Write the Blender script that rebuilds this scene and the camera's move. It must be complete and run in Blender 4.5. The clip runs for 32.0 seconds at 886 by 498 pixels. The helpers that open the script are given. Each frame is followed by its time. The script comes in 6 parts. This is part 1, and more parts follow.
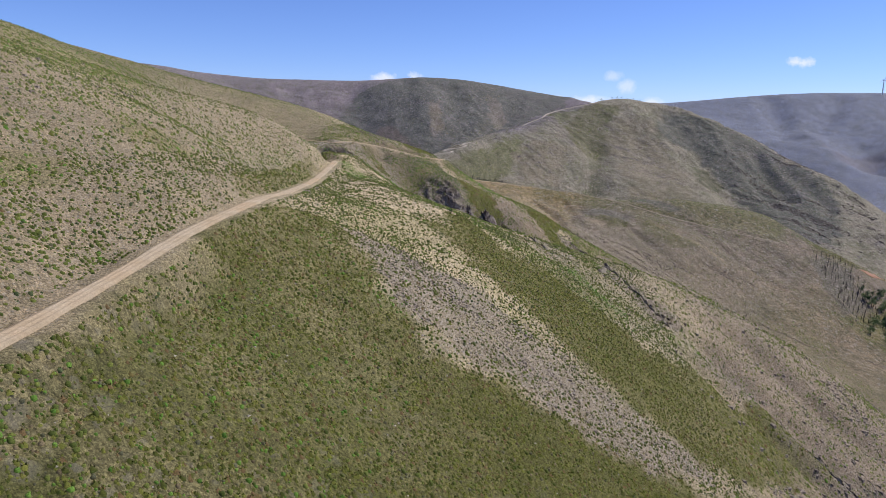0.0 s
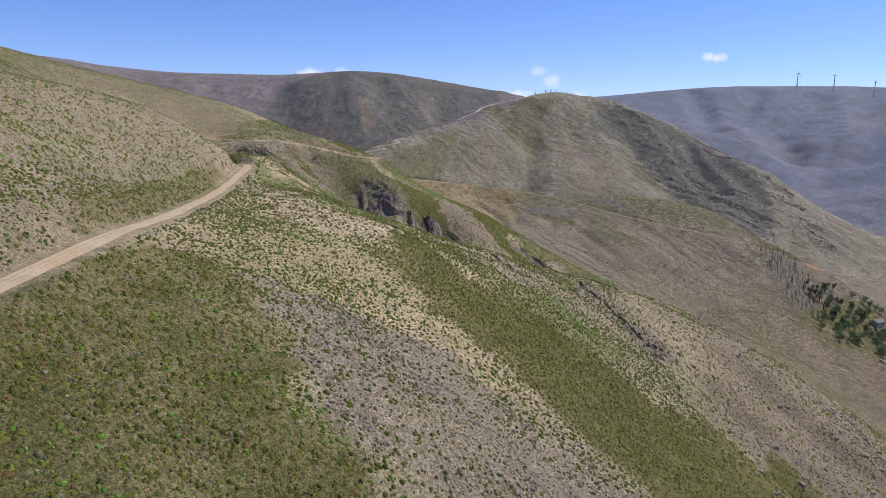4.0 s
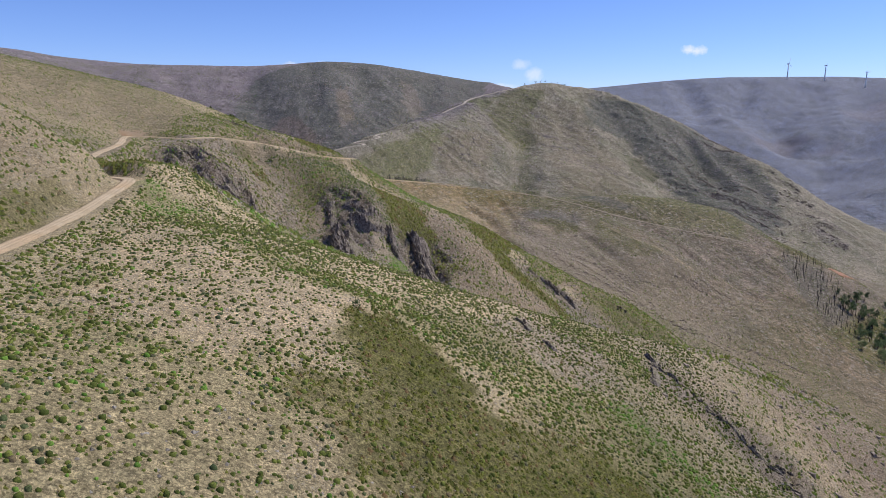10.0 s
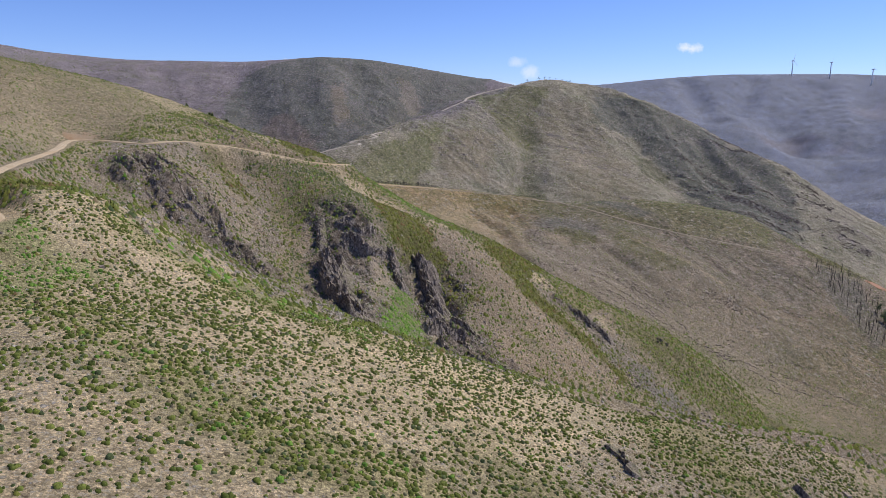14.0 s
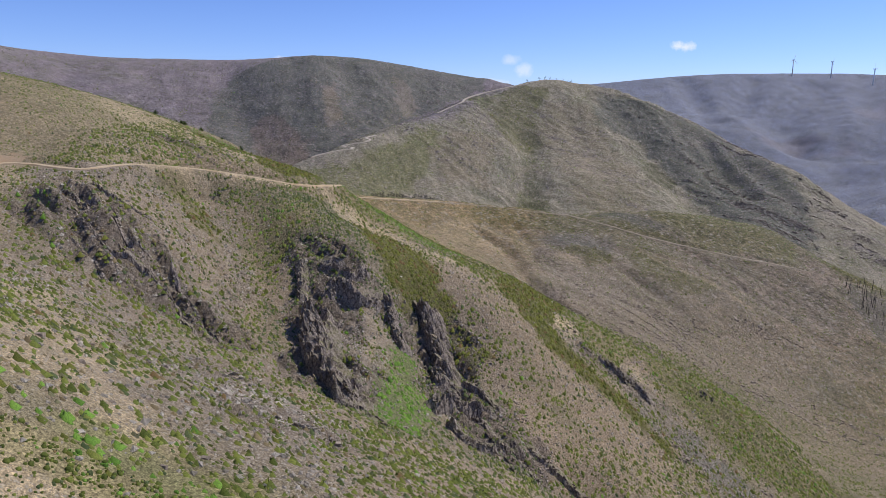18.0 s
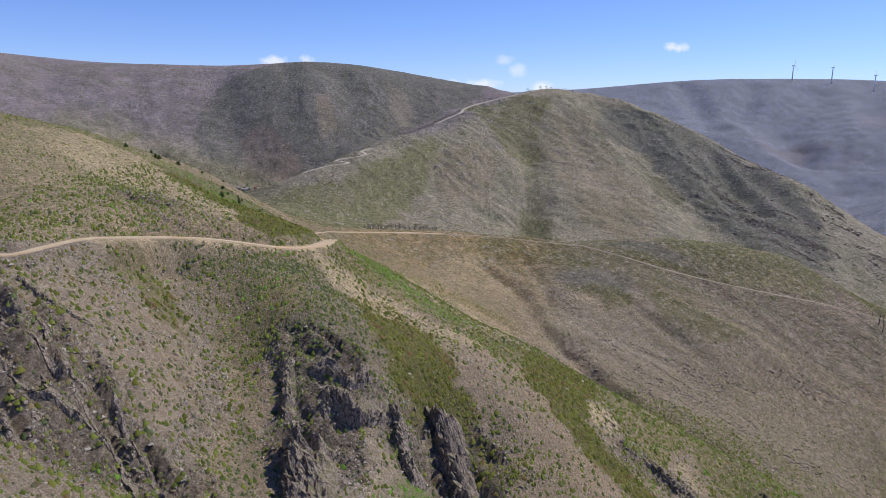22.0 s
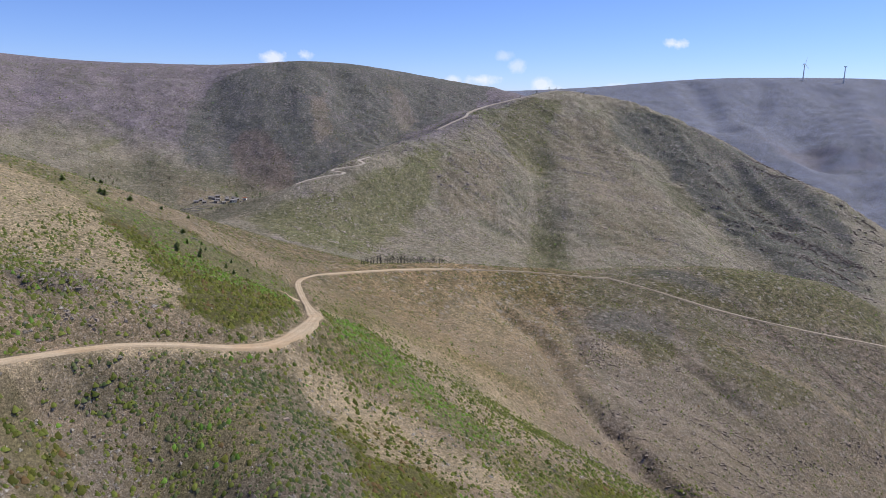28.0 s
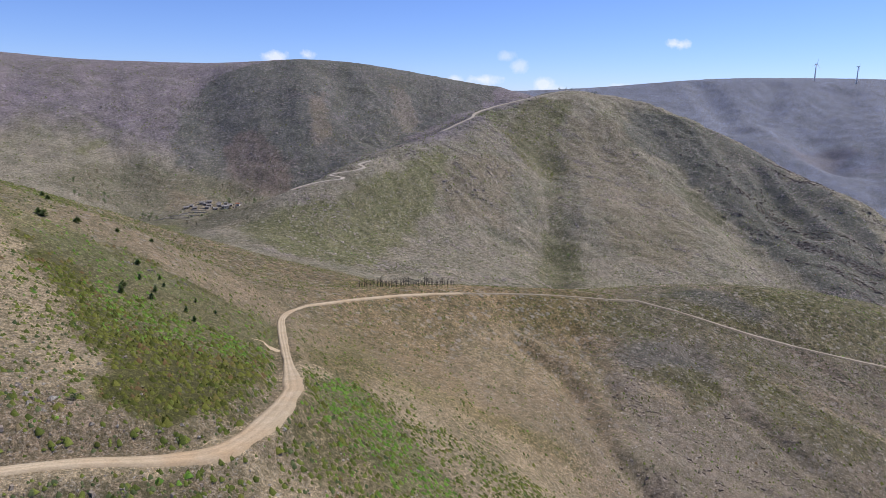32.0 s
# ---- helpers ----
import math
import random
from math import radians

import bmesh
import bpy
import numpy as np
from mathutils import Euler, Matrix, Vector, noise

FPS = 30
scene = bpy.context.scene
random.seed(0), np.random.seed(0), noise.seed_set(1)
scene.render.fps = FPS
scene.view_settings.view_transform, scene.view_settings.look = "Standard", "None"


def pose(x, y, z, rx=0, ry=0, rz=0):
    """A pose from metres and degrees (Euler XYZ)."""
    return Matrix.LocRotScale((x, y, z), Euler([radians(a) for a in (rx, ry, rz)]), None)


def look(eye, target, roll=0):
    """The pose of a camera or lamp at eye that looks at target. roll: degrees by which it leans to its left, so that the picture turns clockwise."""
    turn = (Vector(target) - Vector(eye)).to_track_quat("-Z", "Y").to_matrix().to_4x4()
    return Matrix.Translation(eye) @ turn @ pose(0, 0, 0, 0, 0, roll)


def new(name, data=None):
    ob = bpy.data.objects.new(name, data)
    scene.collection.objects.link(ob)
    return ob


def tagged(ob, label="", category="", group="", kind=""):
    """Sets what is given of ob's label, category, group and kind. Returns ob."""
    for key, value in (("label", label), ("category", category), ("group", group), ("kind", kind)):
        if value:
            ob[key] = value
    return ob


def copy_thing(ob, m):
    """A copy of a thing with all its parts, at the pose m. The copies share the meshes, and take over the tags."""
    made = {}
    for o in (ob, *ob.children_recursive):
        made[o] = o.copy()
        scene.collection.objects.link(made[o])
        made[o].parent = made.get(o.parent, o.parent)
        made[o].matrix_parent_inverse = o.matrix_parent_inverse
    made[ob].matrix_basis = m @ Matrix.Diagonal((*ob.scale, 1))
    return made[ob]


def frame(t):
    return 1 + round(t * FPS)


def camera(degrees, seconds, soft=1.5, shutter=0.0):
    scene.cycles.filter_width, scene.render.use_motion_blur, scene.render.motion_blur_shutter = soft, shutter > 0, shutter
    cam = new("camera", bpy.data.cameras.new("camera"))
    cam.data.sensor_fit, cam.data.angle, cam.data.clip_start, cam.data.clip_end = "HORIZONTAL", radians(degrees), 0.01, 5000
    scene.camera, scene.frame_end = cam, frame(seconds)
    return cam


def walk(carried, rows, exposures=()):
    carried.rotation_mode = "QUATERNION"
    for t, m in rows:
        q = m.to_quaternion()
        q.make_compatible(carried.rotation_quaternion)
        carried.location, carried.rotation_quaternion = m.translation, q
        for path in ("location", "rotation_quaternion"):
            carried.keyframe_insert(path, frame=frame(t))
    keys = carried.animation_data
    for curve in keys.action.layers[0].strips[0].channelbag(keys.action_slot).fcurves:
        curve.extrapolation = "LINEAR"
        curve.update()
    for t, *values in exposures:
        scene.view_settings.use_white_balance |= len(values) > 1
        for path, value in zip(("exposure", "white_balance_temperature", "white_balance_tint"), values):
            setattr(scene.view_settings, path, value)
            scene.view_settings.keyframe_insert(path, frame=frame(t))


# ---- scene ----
cam = camera(67.6, 32.0, soft=0.7)
# seconds, x, y, z, yaw, pitch, roll
FLIGHT = [
    (0, 8.16, -73.20, 202.59, 6.005, -11.082, 0.644),
    (0.5, 6.12, -67.54, 202.85, 2.785, -11.093, 0.488),
    (1, 4.07, -61.87, 203.11, 0.850, -11.155, 0.391),
    (1.5, 2.68, -56.33, 203.11, 0.010, -11.212, 0.422),
    (2, 1.29, -50.79, 203.10, 0.005, -11.278, 0.360),
    (2.5, 0.77, -45.12, 202.78, -0.034, -11.318, 0.307),
    (3, 0.25, -39.45, 202.46, 0.057, -11.340, 0.281),
    (3.5, 0.21, -32.88, 202.05, 0.130, -11.366, 0.169),
    (5.5, 0.04, -6.58, 200.41, -0.092, -11.583, 0.143),
    (6, 0.00, 0.00, 200.00, -0.246, -11.597, 0.025),
    (6.5, 0.36, 6.82, 199.88, -0.337, -11.662, 0.014),
    (7, 0.71, 13.63, 199.76, -0.420, -11.683, -0.015),
    (7.5, 0.38, 20.09, 199.69, -0.540, -11.750, -0.020),
    (8, 0.05, 26.54, 199.62, -0.688, -11.785, 0.003),
    (8.5, -0.41, 32.63, 199.64, -0.851, -11.776, -0.077),
    (9, -0.87, 38.72, 199.65, -1.378, -11.804, -0.089),
    (9.5, -1.43, 44.49, 199.71, -1.276, -11.855, -0.157),
    (10, -1.99, 50.26, 199.76, -1.310, -11.924, -0.162),
    (10.5, -2.46, 56.39, 199.78, -1.239, -11.933, -0.171),
    (11, -2.93, 62.52, 199.79, -1.229, -11.960, -0.283),
    (11.5, -3.51, 68.75, 199.70, -1.270, -11.947, -0.277),
    (12, -4.08, 74.99, 199.62, -1.353, -11.963, -0.264),
    (12.5, -4.82, 81.31, 199.58, -1.445, -11.964, -0.273),
    (13, -5.55, 87.64, 199.54, -1.555, -11.943, -0.276),
    (13.5, -6.20, 94.68, 199.79, -1.597, -12.048, -0.176),
    (14, -6.85, 101.72, 200.04, -1.654, -12.132, -0.103),
    (14.5, -7.17, 107.60, 200.44, -1.692, -12.218, -0.103),
    (16.5, -8.45, 131.10, 202.04, -1.944, -12.435, -0.052),
    (17, -8.77, 136.98, 202.44, -2.011, -12.290, -0.088),
    (17.5, -9.38, 142.54, 203.94, -2.117, -12.336, -0.038),
    (18, -9.99, 148.10, 205.43, -2.201, -12.328, 0.017),
    (18.5, -10.67, 153.36, 207.19, -2.283, -12.318, 0.071),
    (19, -11.34, 158.61, 208.95, -2.396, -12.322, 0.096),
    (19.5, -11.95, 164.26, 210.89, -2.479, -12.377, 0.151),
    (20, -12.55, 169.92, 212.84, -2.535, -12.397, 0.184),
    (20.5, -13.21, 175.46, 214.62, -2.617, -12.383, 0.243),
    (21, -13.86, 181.01, 216.39, -2.661, -12.339, 0.233),
    (21.5, -14.37, 186.15, 218.52, -2.721, -12.345, 0.236),
    (22, -14.88, 191.30, 220.64, -2.777, -12.341, 0.277),
    (22.5, -15.21, 196.12, 222.96, -2.823, -12.432, 0.304),
    (23, -15.55, 200.95, 225.28, -2.852, -12.524, 0.344),
    (23.5, -16.27, 205.70, 226.66, -2.946, -12.339, 0.450),
    (24, -16.99, 210.46, 228.05, -2.998, -12.240, 0.490),
    (24.5, -17.41, 215.80, 228.88, -2.887, -12.219, 0.511),
    (25, -17.83, 221.14, 229.71, -2.918, -12.390, 0.432),
    (25.5, -17.82, 226.93, 229.87, -2.794, -12.444, 0.462),
    (27.5, -17.79, 250.11, 230.51, -2.959, -12.667, 0.335),
    (28, -17.78, 255.90, 230.67, -2.873, -12.676, 0.409),
    (28.5, -18.09, 261.99, 230.62, -2.869, -12.640, 0.362),
    (29, -18.39, 268.07, 230.56, -2.874, -12.568, 0.409),
    (29.5, -18.74, 274.19, 230.60, -2.860, -12.612, 0.351),
    (30, -19.10, 280.31, 230.65, -2.862, -12.592, 0.419),
    (30.5, -19.30, 286.22, 230.64, -2.827, -12.613, 0.397),
    (31, -19.51, 292.13, 230.64, -2.850, -12.635, 0.491),
    (31.5, -19.44, 297.70, 230.79, -2.807, -12.662, 0.538),
    (32, -19.38, 303.26, 230.94, -2.725, -12.682, 0.527),
]
walk(cam, [(t, pose(x, y, z, 90 + pitch, 0, yaw) @ pose(0, 0, 0, 0, 0, roll)) for t, x, y, z, yaw, pitch, roll in FLIGHT], exposures=[(0, 0.0), (32, 0.0)])

# ---- sky and sun ----
world = bpy.data.worlds.new("world")
scene.world = world
world.use_nodes = True
CLOUDS = [(0.3915, 0.0824, 0.021, 0.010, 0.90), (0.1375, 0.0631, 0.014, 0.008, 0.35), (0.1570, 0.0497, 0.015, 0.010, 0.42), (-0.1959, 0.0574, 0.023, 0.012, 0.70), (-0.1507, 0.0610, 0.017, 0.009, 0.70), (0.1016, 0.0300, 0.029, 0.010, 0.70), (0.0617, 0.0280, 0.021, 0.008, 0.55), (0.1932, 0.0234, 0.017, 0.012, 0.60), (0.3146, 0.0203, 0.026, 0.009, 0.50), (0.2171, 0.0171, 0.026, 0.008, 0.40)]
SUN_FROM = Vector((0.56, 0.24, 0.79)).normalized()


def build_sky():
    nt = world.node_tree
    nt.nodes.clear()
    out = nt.nodes.new("ShaderNodeOutputWorld")
    back = nt.nodes.new("ShaderNodeBackground")
    sky = nt.nodes.new("ShaderNodeTexSky")
    sky.sky_type = "NISHITA"
    sky.sun_disc = False
    sky.sun_elevation = math.asin(SUN_FROM.z)
    sky.sun_rotation = math.atan2(SUN_FROM.x, SUN_FROM.y)
    sky.air_density, sky.dust_density, sky.ozone_density, sky.altitude = 1.0, 0.0, 4.0, 1800
    back.inputs["Strength"].default_value = 0.118
    # small fair-weather clouds: direction, half width, half height, strength
    way = nt.nodes.new("ShaderNodeTexCoord").outputs["Generated"]
    puff = nt.nodes.new("ShaderNodeTexNoise")
    puff.inputs["Scale"].default_value, puff.inputs["Detail"].default_value, puff.inputs["Roughness"].default_value = 38.0, 6.0, 0.62
    nt.links.new(way, puff.inputs["Vector"])
    clear = nt.nodes.new("ShaderNodeMix")
    clear.data_type, clear.blend_type = "RGBA", "MULTIPLY"
    clear.inputs[0].default_value, clear.inputs[7].default_value = 1.0, (0.73, 0.82, 1.22, 1)
    nt.links.new(sky.outputs[0], clear.inputs[6])
    colour = clear.outputs[2]
    for right, up, wide, high, thick in CLOUDS:
        d = Vector((right, 1.0, up)).normalized()
        span = nt.nodes.new("ShaderNodeVectorMath")
        span.operation = "SUBTRACT"
        nt.links.new(way, span.inputs[0])
        span.inputs[1].default_value = d
        flat = nt.nodes.new("ShaderNodeVectorMath")
        flat.operation = "MULTIPLY"
        nt.links.new(span.outputs[0], flat.inputs[0])
        flat.inputs[1].default_value = (1 / wide, 1 / wide, 1 / high)
        gap = nt.nodes.new("ShaderNodeVectorMath")
        gap.operation = "LENGTH"
        nt.links.new(flat.outputs[0], gap.inputs[0])
        body = nt.nodes.new("ShaderNodeMath")
        body.operation = "MULTIPLY_ADD"
        nt.links.new(gap.outputs["Value"], body.inputs[0])
        body.inputs[1].default_value = -0.42
        nt.links.new(puff.outputs[0], body.inputs[2])
        dense = nt.nodes.new("ShaderNodeMapRange")
        nt.links.new(body.outputs[0], dense.inputs[0])
        dense.inputs[1].default_value, dense.inputs[2].default_value, dense.inputs[3].default_value, dense.inputs[4].default_value = 0.12, 0.42, 0.0, thick
        mix = nt.nodes.new("ShaderNodeMix")
        mix.data_type = "RGBA"
        nt.links.new(dense.outputs[0], mix.inputs[0])
        nt.links.new(colour, mix.inputs[6])
        mix.inputs[7].default_value = (8.2, 8.3, 8.6, 1)
        colour = mix.outputs[2]
    nt.links.new(colour, back.inputs[0])
    nt.links.new(back.outputs[0], out.inputs[0])


build_sky()
sun = new("sun", bpy.data.lights.new("sun", "SUN"))
sun.data.energy, sun.data.angle, sun.data.color = 3.8, radians(0.6), (1.0, 0.935, 0.84)
sun.matrix_world = look(SUN_FROM * 100, (0, 0, 0))

# ---- land form: named lines of spot heights (x, y, z) ----
ROAD = [(-37, -75, 181), (-36.5, -40, 182), (-37, -20, 183), (-39, 0, 184), (-40.5, 20, 185.5), (-42, 37, 186), (-45, 62, 185.8), (-47.5, 78, 184.8), (-50.5, 96, 183.7), (-55.5, 130, 182.8),
        (-60.5, 158, 182.7), (-62, 173, 183.9), (-63, 186, 185.5), (-68, 196, 185.2), (-78, 207, 184.6), (-90, 221, 184.3), (-102, 246, 185), (-112, 275, 185.8), (-120, 308, 187), (-131, 338, 188.3),
        (-133, 349, 188.5), (-124, 349, 188.3), (-112, 341, 188), (-104, 338, 187.8), (-100, 345, 188), (-97, 357, 187.5), (-89, 369, 185.5), (-79, 383, 182.5), (-69, 392, 179.5), (-58, 398, 176.5), (-50, 404, 175), (-46, 418, 173.5), (-45, 433, 171.5),
        (-48, 449, 167.5), (-55, 480, 162), (-62, 510, 157.5), (-66, 536, 154), (-62, 556, 151), (-46, 580, 146), (-22, 602, 141.5), (5, 620, 137), (50, 640, 130), (95, 655, 122), (125, 672, 115)]
TRACK = [(108, 662, 120), (138, 655, 113), (168, 646, 105), (200, 638, 98), (240, 633, 90), (281, 631, 82), (330, 640, 68), (375, 650, 55)]
HILL_TRACK = [(-140, 966, 142), (-128, 972, 145.5), (-110, 978, 149), (-92, 980, 151.5), (-90, 984, 152.5), (-104, 992, 154), (-92, 998, 156.5), (-78, 998, 158.5), (-70, 1006, 161), (-76, 1016, 163), (-64, 1028, 166)]
TOP_TRACK = [(2, 1146, 184), (24, 1166, 194), (48, 1184, 204), (60, 1194, 209), (66, 1212, 214), (96, 1236, 223), (150, 1262, 235), (207, 1285, 246)]
MAIN_SLOPE = [(-10, -60, 162), (20, -60, 142), (60, -60, 112), (-39, 5, 176), (-10, 20, 165), (-32, 60, 181), (-8, 33, 170), (14, 54, 154), (50, 60, 130), (107, 157, 109), (100, 172, 119), (99, 186, 124), (122, 196, 114), (116, 174, 111), (83, 186, 131), (150, 182, 94), (62, 208, 141), (76, 228, 133), (110, 80, 88), (-34, 92, 181.5), (-19, 87, 175),
              (-6, 124, 170), (5, 108, 164), (-10, 132, 173), (-23, 139, 177), (-21, 153, 174), (4, 179, 162), (31, 181, 153), (42, 173, 149), (64, 157, 133), (92, 191, 124), (-37, 159, 180.5), (60, 110, 132)]
UPPER_SLOPE = [(-76, 189, 195), (-90, 197, 200.5), (-107, 206, 204), (-73, 178, 194), (-80, -40, 204), (-130, -20, 225), (-200, 0, 250), (-72, 79, 201), (-120, 90, 219), (-180, 120, 240), (-90, 150, 199), (-140, 190, 213), (-200, 250, 232), (-130, 260, 197), (-170, 320, 205), (-235, 350, 232),
               (-170, 400, 213), (-224, 450, 226), (-150, 470, 206.5), (-300, 300, 255), (-300, 100, 280), (-420, 200, 300), (-420, 500, 265), (-300, 600, 222)]
CLIFF_GULLY = [(-58, 199, 188.4), (-66, 208, 189.6), (-76, 217, 189.2), (-87, 234, 187.4), (-42, 205, 173), (-18, 212, 163), (36, 216, 145), (-53, 249, 165), (-40, 249, 160), (-29, 249, 154), (0, 255, 138), (-100, 290, 176), (-74, 304, 167), (-68, 303, 158), (-80, 310, 179), (-56, 324, 149), (-70, 338, 163), (-55, 352, 151.5),
               (-31, 331, 150), (-33, 338, 160), (-15, 327, 139), (-6, 319, 129), (3, 312, 125), (-4, 338, 127), (20, 290, 112), (45, 262, 110), (95, 240, 121), (135, 222, 103), (60, 285, 98), (-81, 370, 168), (-44, 357, 167), (-52, 369, 170), (-68, 383, 177)]
NEAR_SPUR = [(-20, 396, 155), (-31, 396, 159), (5, 372, 149), (8, 352, 141), (46, 380, 125), (47, 328, 108), (46, 329, 112), (71, 377, 109), (28, 417, 136), (50, 406, 123.5), (52, 425, 118), (73, 398, 113), (72, 416, 109), (92, 394, 103.5), (90, 407, 100.5), (112, 384, 95), (113, 394, 91), (126, 366, 82), (132, 350, 74), (-25, 463, 153), (-5, 441, 145), (21, 520, 122), (37, 470, 110), (64, 506, 102), (97, 459, 88), (45, 514, 112), (160, 420, 55), (110, 300, 72)]
BOWL = [(-9, 569, 131), (-35, 545, 140), (41, 600, 120), (91, 566, 109), (120, 527, 94), (138, 548, 100), (193, 552, 88), (99, 500, 96), (152, 523, 88), (159, 508, 76), (240, 572, 68), (128, 700, 113.9), (154, 700, 115.7), (192, 700, 116.3), (230, 700, 113.4), (262, 700, 107.8), (294, 700, 101.0), (90, 630, 119), (200, 460, 48), (260, 500, 48), (290, 560, 55), (343, 533, 24), (330, 600, 55), (371, 616, 50)]
LEFT_KNOLL = [(-101, 408, 191.5), (-89, 406, 196 - 6), (-95, 396, 192), (-80, 396, 186), (-92, 482, 179), (-98, 494, 181), (-134, 511, 194), (-178, 540, 206), (-124, 545, 186), (-91, 555, 165), (-228, 560, 210), (-196, 585, 199), (-151, 585, 181), (-95, 585, 155),
              (-165, 610, 181), (-117, 625, 158), (-73, 640, 136), (-199, 610, 192), (-170, 650, 171), (-126, 690, 146), (-250, 720, 160), (-60, 740, 115)]
VALLEY = [(0, 740, 98), (-60, 830, 92), (60, 850, 80), (190, 880, 62), (330, 860, 40), (450, 760, 8), (520, 620, -10), (420, 480, -5), (330, 380, 5), (280, 250, 10), (200, 130, 55), (160, 0, 40), (120, -80, 60), (300, 0, -20), (500, 300, 10), (600, 500, 20), (620, 850, -25), (800, 1100, -20),
          (-230, 900, 108), (-300, 1040, 108), (-226, 1040, 112), (-170, 1080, 116), (-150, 1030, 124), (-330, 850, 130), (-420, 980, 135)]
HILL = [(-240, 955, 105), (50, 1010, 130), (110, 960, 84), (70, 930, 84), (195, 1285, 245), (263, 1300, 242), (320, 1285, 232), (352, 1266, 221), (402, 1244, 197), (452, 1238, 173), (478, 1180, 146), (506, 1130, 128), (540, 1090, 108), (600, 1122, 79), (150, 1130, 160), (250, 1150, 165), (300, 1000, 90), (400, 1010, 75),
        (440, 1110, 108), (560, 1040, 74), (640, 1000, 36), (220, 1020, 112), (120, 1060, 138), (-60, 930, 112), (-20, 950, 110), (300, 1420, 215), (100, 1370, 210), (450, 1400, 150), (-30, 1180, 170)]
FAR_RIDGE = [(-800, 1280, 312), (-725, 1335, 303), (-650, 1400, 284), (-552, 1400, 283), (-440, 1400, 280), (-295, 1400, 282), (-197, 1400, 291), (-86, 1410, 281), (20, 1440, 263), (128, 1480, 254), (-520, 1180, 195), (-420, 1150, 170), (-330, 1150, 158), (-250, 1180, 170), (-215, 1140, 138), (-150, 1220, 196), (-100, 1250, 205), (-60, 1210, 165), (0, 1290, 190),
             (-1000, 1300, 320), (-900, 1000, 260), (-300, 1700, 270), (200, 1800, 220), (-620, 1020, 185), (-170, 1110, 124), (-480, 1280, 240), (-380, 1290, 225), (-290, 1290, 235), (-200, 1290, 250)]
PLATEAU = [(595, 2450, 252), (831, 2450, 291), (1107, 2450, 306), (1516, 2450, 307), (2200, 2500, 310), (738, 2050, 187), (803, 2000, 183), (866, 1950, 169), (872, 1850, 134), (874, 1750, 97), (880, 1650, 58), (870, 1550, 20), (1000, 1990, 140), (985, 1880, 108), (960, 1780, 72), (1160, 1900, 165), (1040, 1850, 128), (1125, 1650, 105), (1015, 1620, 64), (933, 1590, 29), (892, 1300, 44), (805, 1280, 25), (715, 1100, -7), (780, 1400, 0), (700, 1250, -6), (740, 1700, 60), (1100, 2120, 205), (1300, 2120, 215), (1330, 1850, 175), (1500, 2000, 200), (1220, 1560, 108), (820, 1480, 8), (1050, 1350, 80), (1800, 1900, 160), (2200, 1500, 100), (1200, 1100, 40), (1500, 700, 120), (1300, 300, 150), (900, 600, 100),
           (900, -100, 160), (800, 3200, 280), (1800, 3400, 300), (0, 3400, 260), (-1200, 3000, 280), (3300, 3000, 300), (3300, 1000, 200), (-2300, 2000, 300), (-2300, 400, 330), (-1200, 400, 320), (-800, -300, 320), (0, -380, 170), (500, -380, 60), (2000, -300, 200)]


def spread(line, step):
    """The points of a line, filled in to about one every step metres."""
    got = []
    for a, b in zip(line[:-1], line[1:]):
        n = max(1, round(math.dist(a[:2], b[:2]) / step))
        got += [tuple(a[k] + (b[k] - a[k]) * i / n for k in range(3)) for i in range(n)]
    return got + [line[-1]]


def eased(line, step):
    """A smooth line through the points, about one place every step metres."""
    pts = [np.array(p, float) for p in line]
    pts = [2 * pts[0] - pts[1]] + pts + [2 * pts[-1] - pts[-2]]
    got = []
    for a, b, c, d in zip(pts[:-3], pts[1:-2], pts[2:-1], pts[3:]):
        n = max(1, round(math.dist(b[:2], c[:2]) / step))
        for i in range(n):
            u = i / n
            got.append(tuple(0.5 * (2 * b + (c - a) * u + (2 * a - 5 * b + 4 * c - d) * u * u + (3 * b - a - 3 * c + d) * u**3)))
    return got + [tuple(pts[-2])]


def axis_steps(marks):
    """Coordinates from marks of (start, step), the last with its end."""
    got = []
    for (a, step), (b, _) in zip(marks[:-1], marks[1:]):
        n = max(1, round((b - a) / step))
        got += [a + (b - a) * i / n for i in range(n)]
    return np.array(got + [marks[-1][0]])


def lattice(ix, iy, seed):
    h = (ix.astype(np.int64) * 374761393 + iy.astype(np.int64) * 668265263 + seed * 974634777) & 0xFFFFFFFF
    h = ((h ^ (h >> 13)) * 1274126177) & 0xFFFFFFFF
    return ((h ^ (h >> 16)) & 0xFFFF) / 65535.0


def value_noise(x, y, seed=0):
    ix, iy = np.floor(x), np.floor(y)
    u, v = x - ix, y - iy
    u, v = u * u * (3 - 2 * u), v * v * (3 - 2 * v)
    a, b = lattice(ix, iy, seed), lattice(ix + 1, iy, seed)
    c, d = lattice(ix, iy + 1, seed), lattice(ix + 1, iy + 1, seed)
    return (a + (b - a) * u) * (1 - v) + (c + (d - c) * u) * v


def fbm(x, y, size, octaves=4, seed=0):
    """Noise from -1 to 1 whose largest swells are about size metres."""
    total, amp, norm = 0, 1.0, 0
    for k in range(octaves):
        total = total + amp * (2 * value_noise(x / size + 13.7 * k, y / size - 7.3 * k, seed + k) - 1)
        norm += amp
        amp, size = amp * 0.5, size * 0.47
    return total / norm


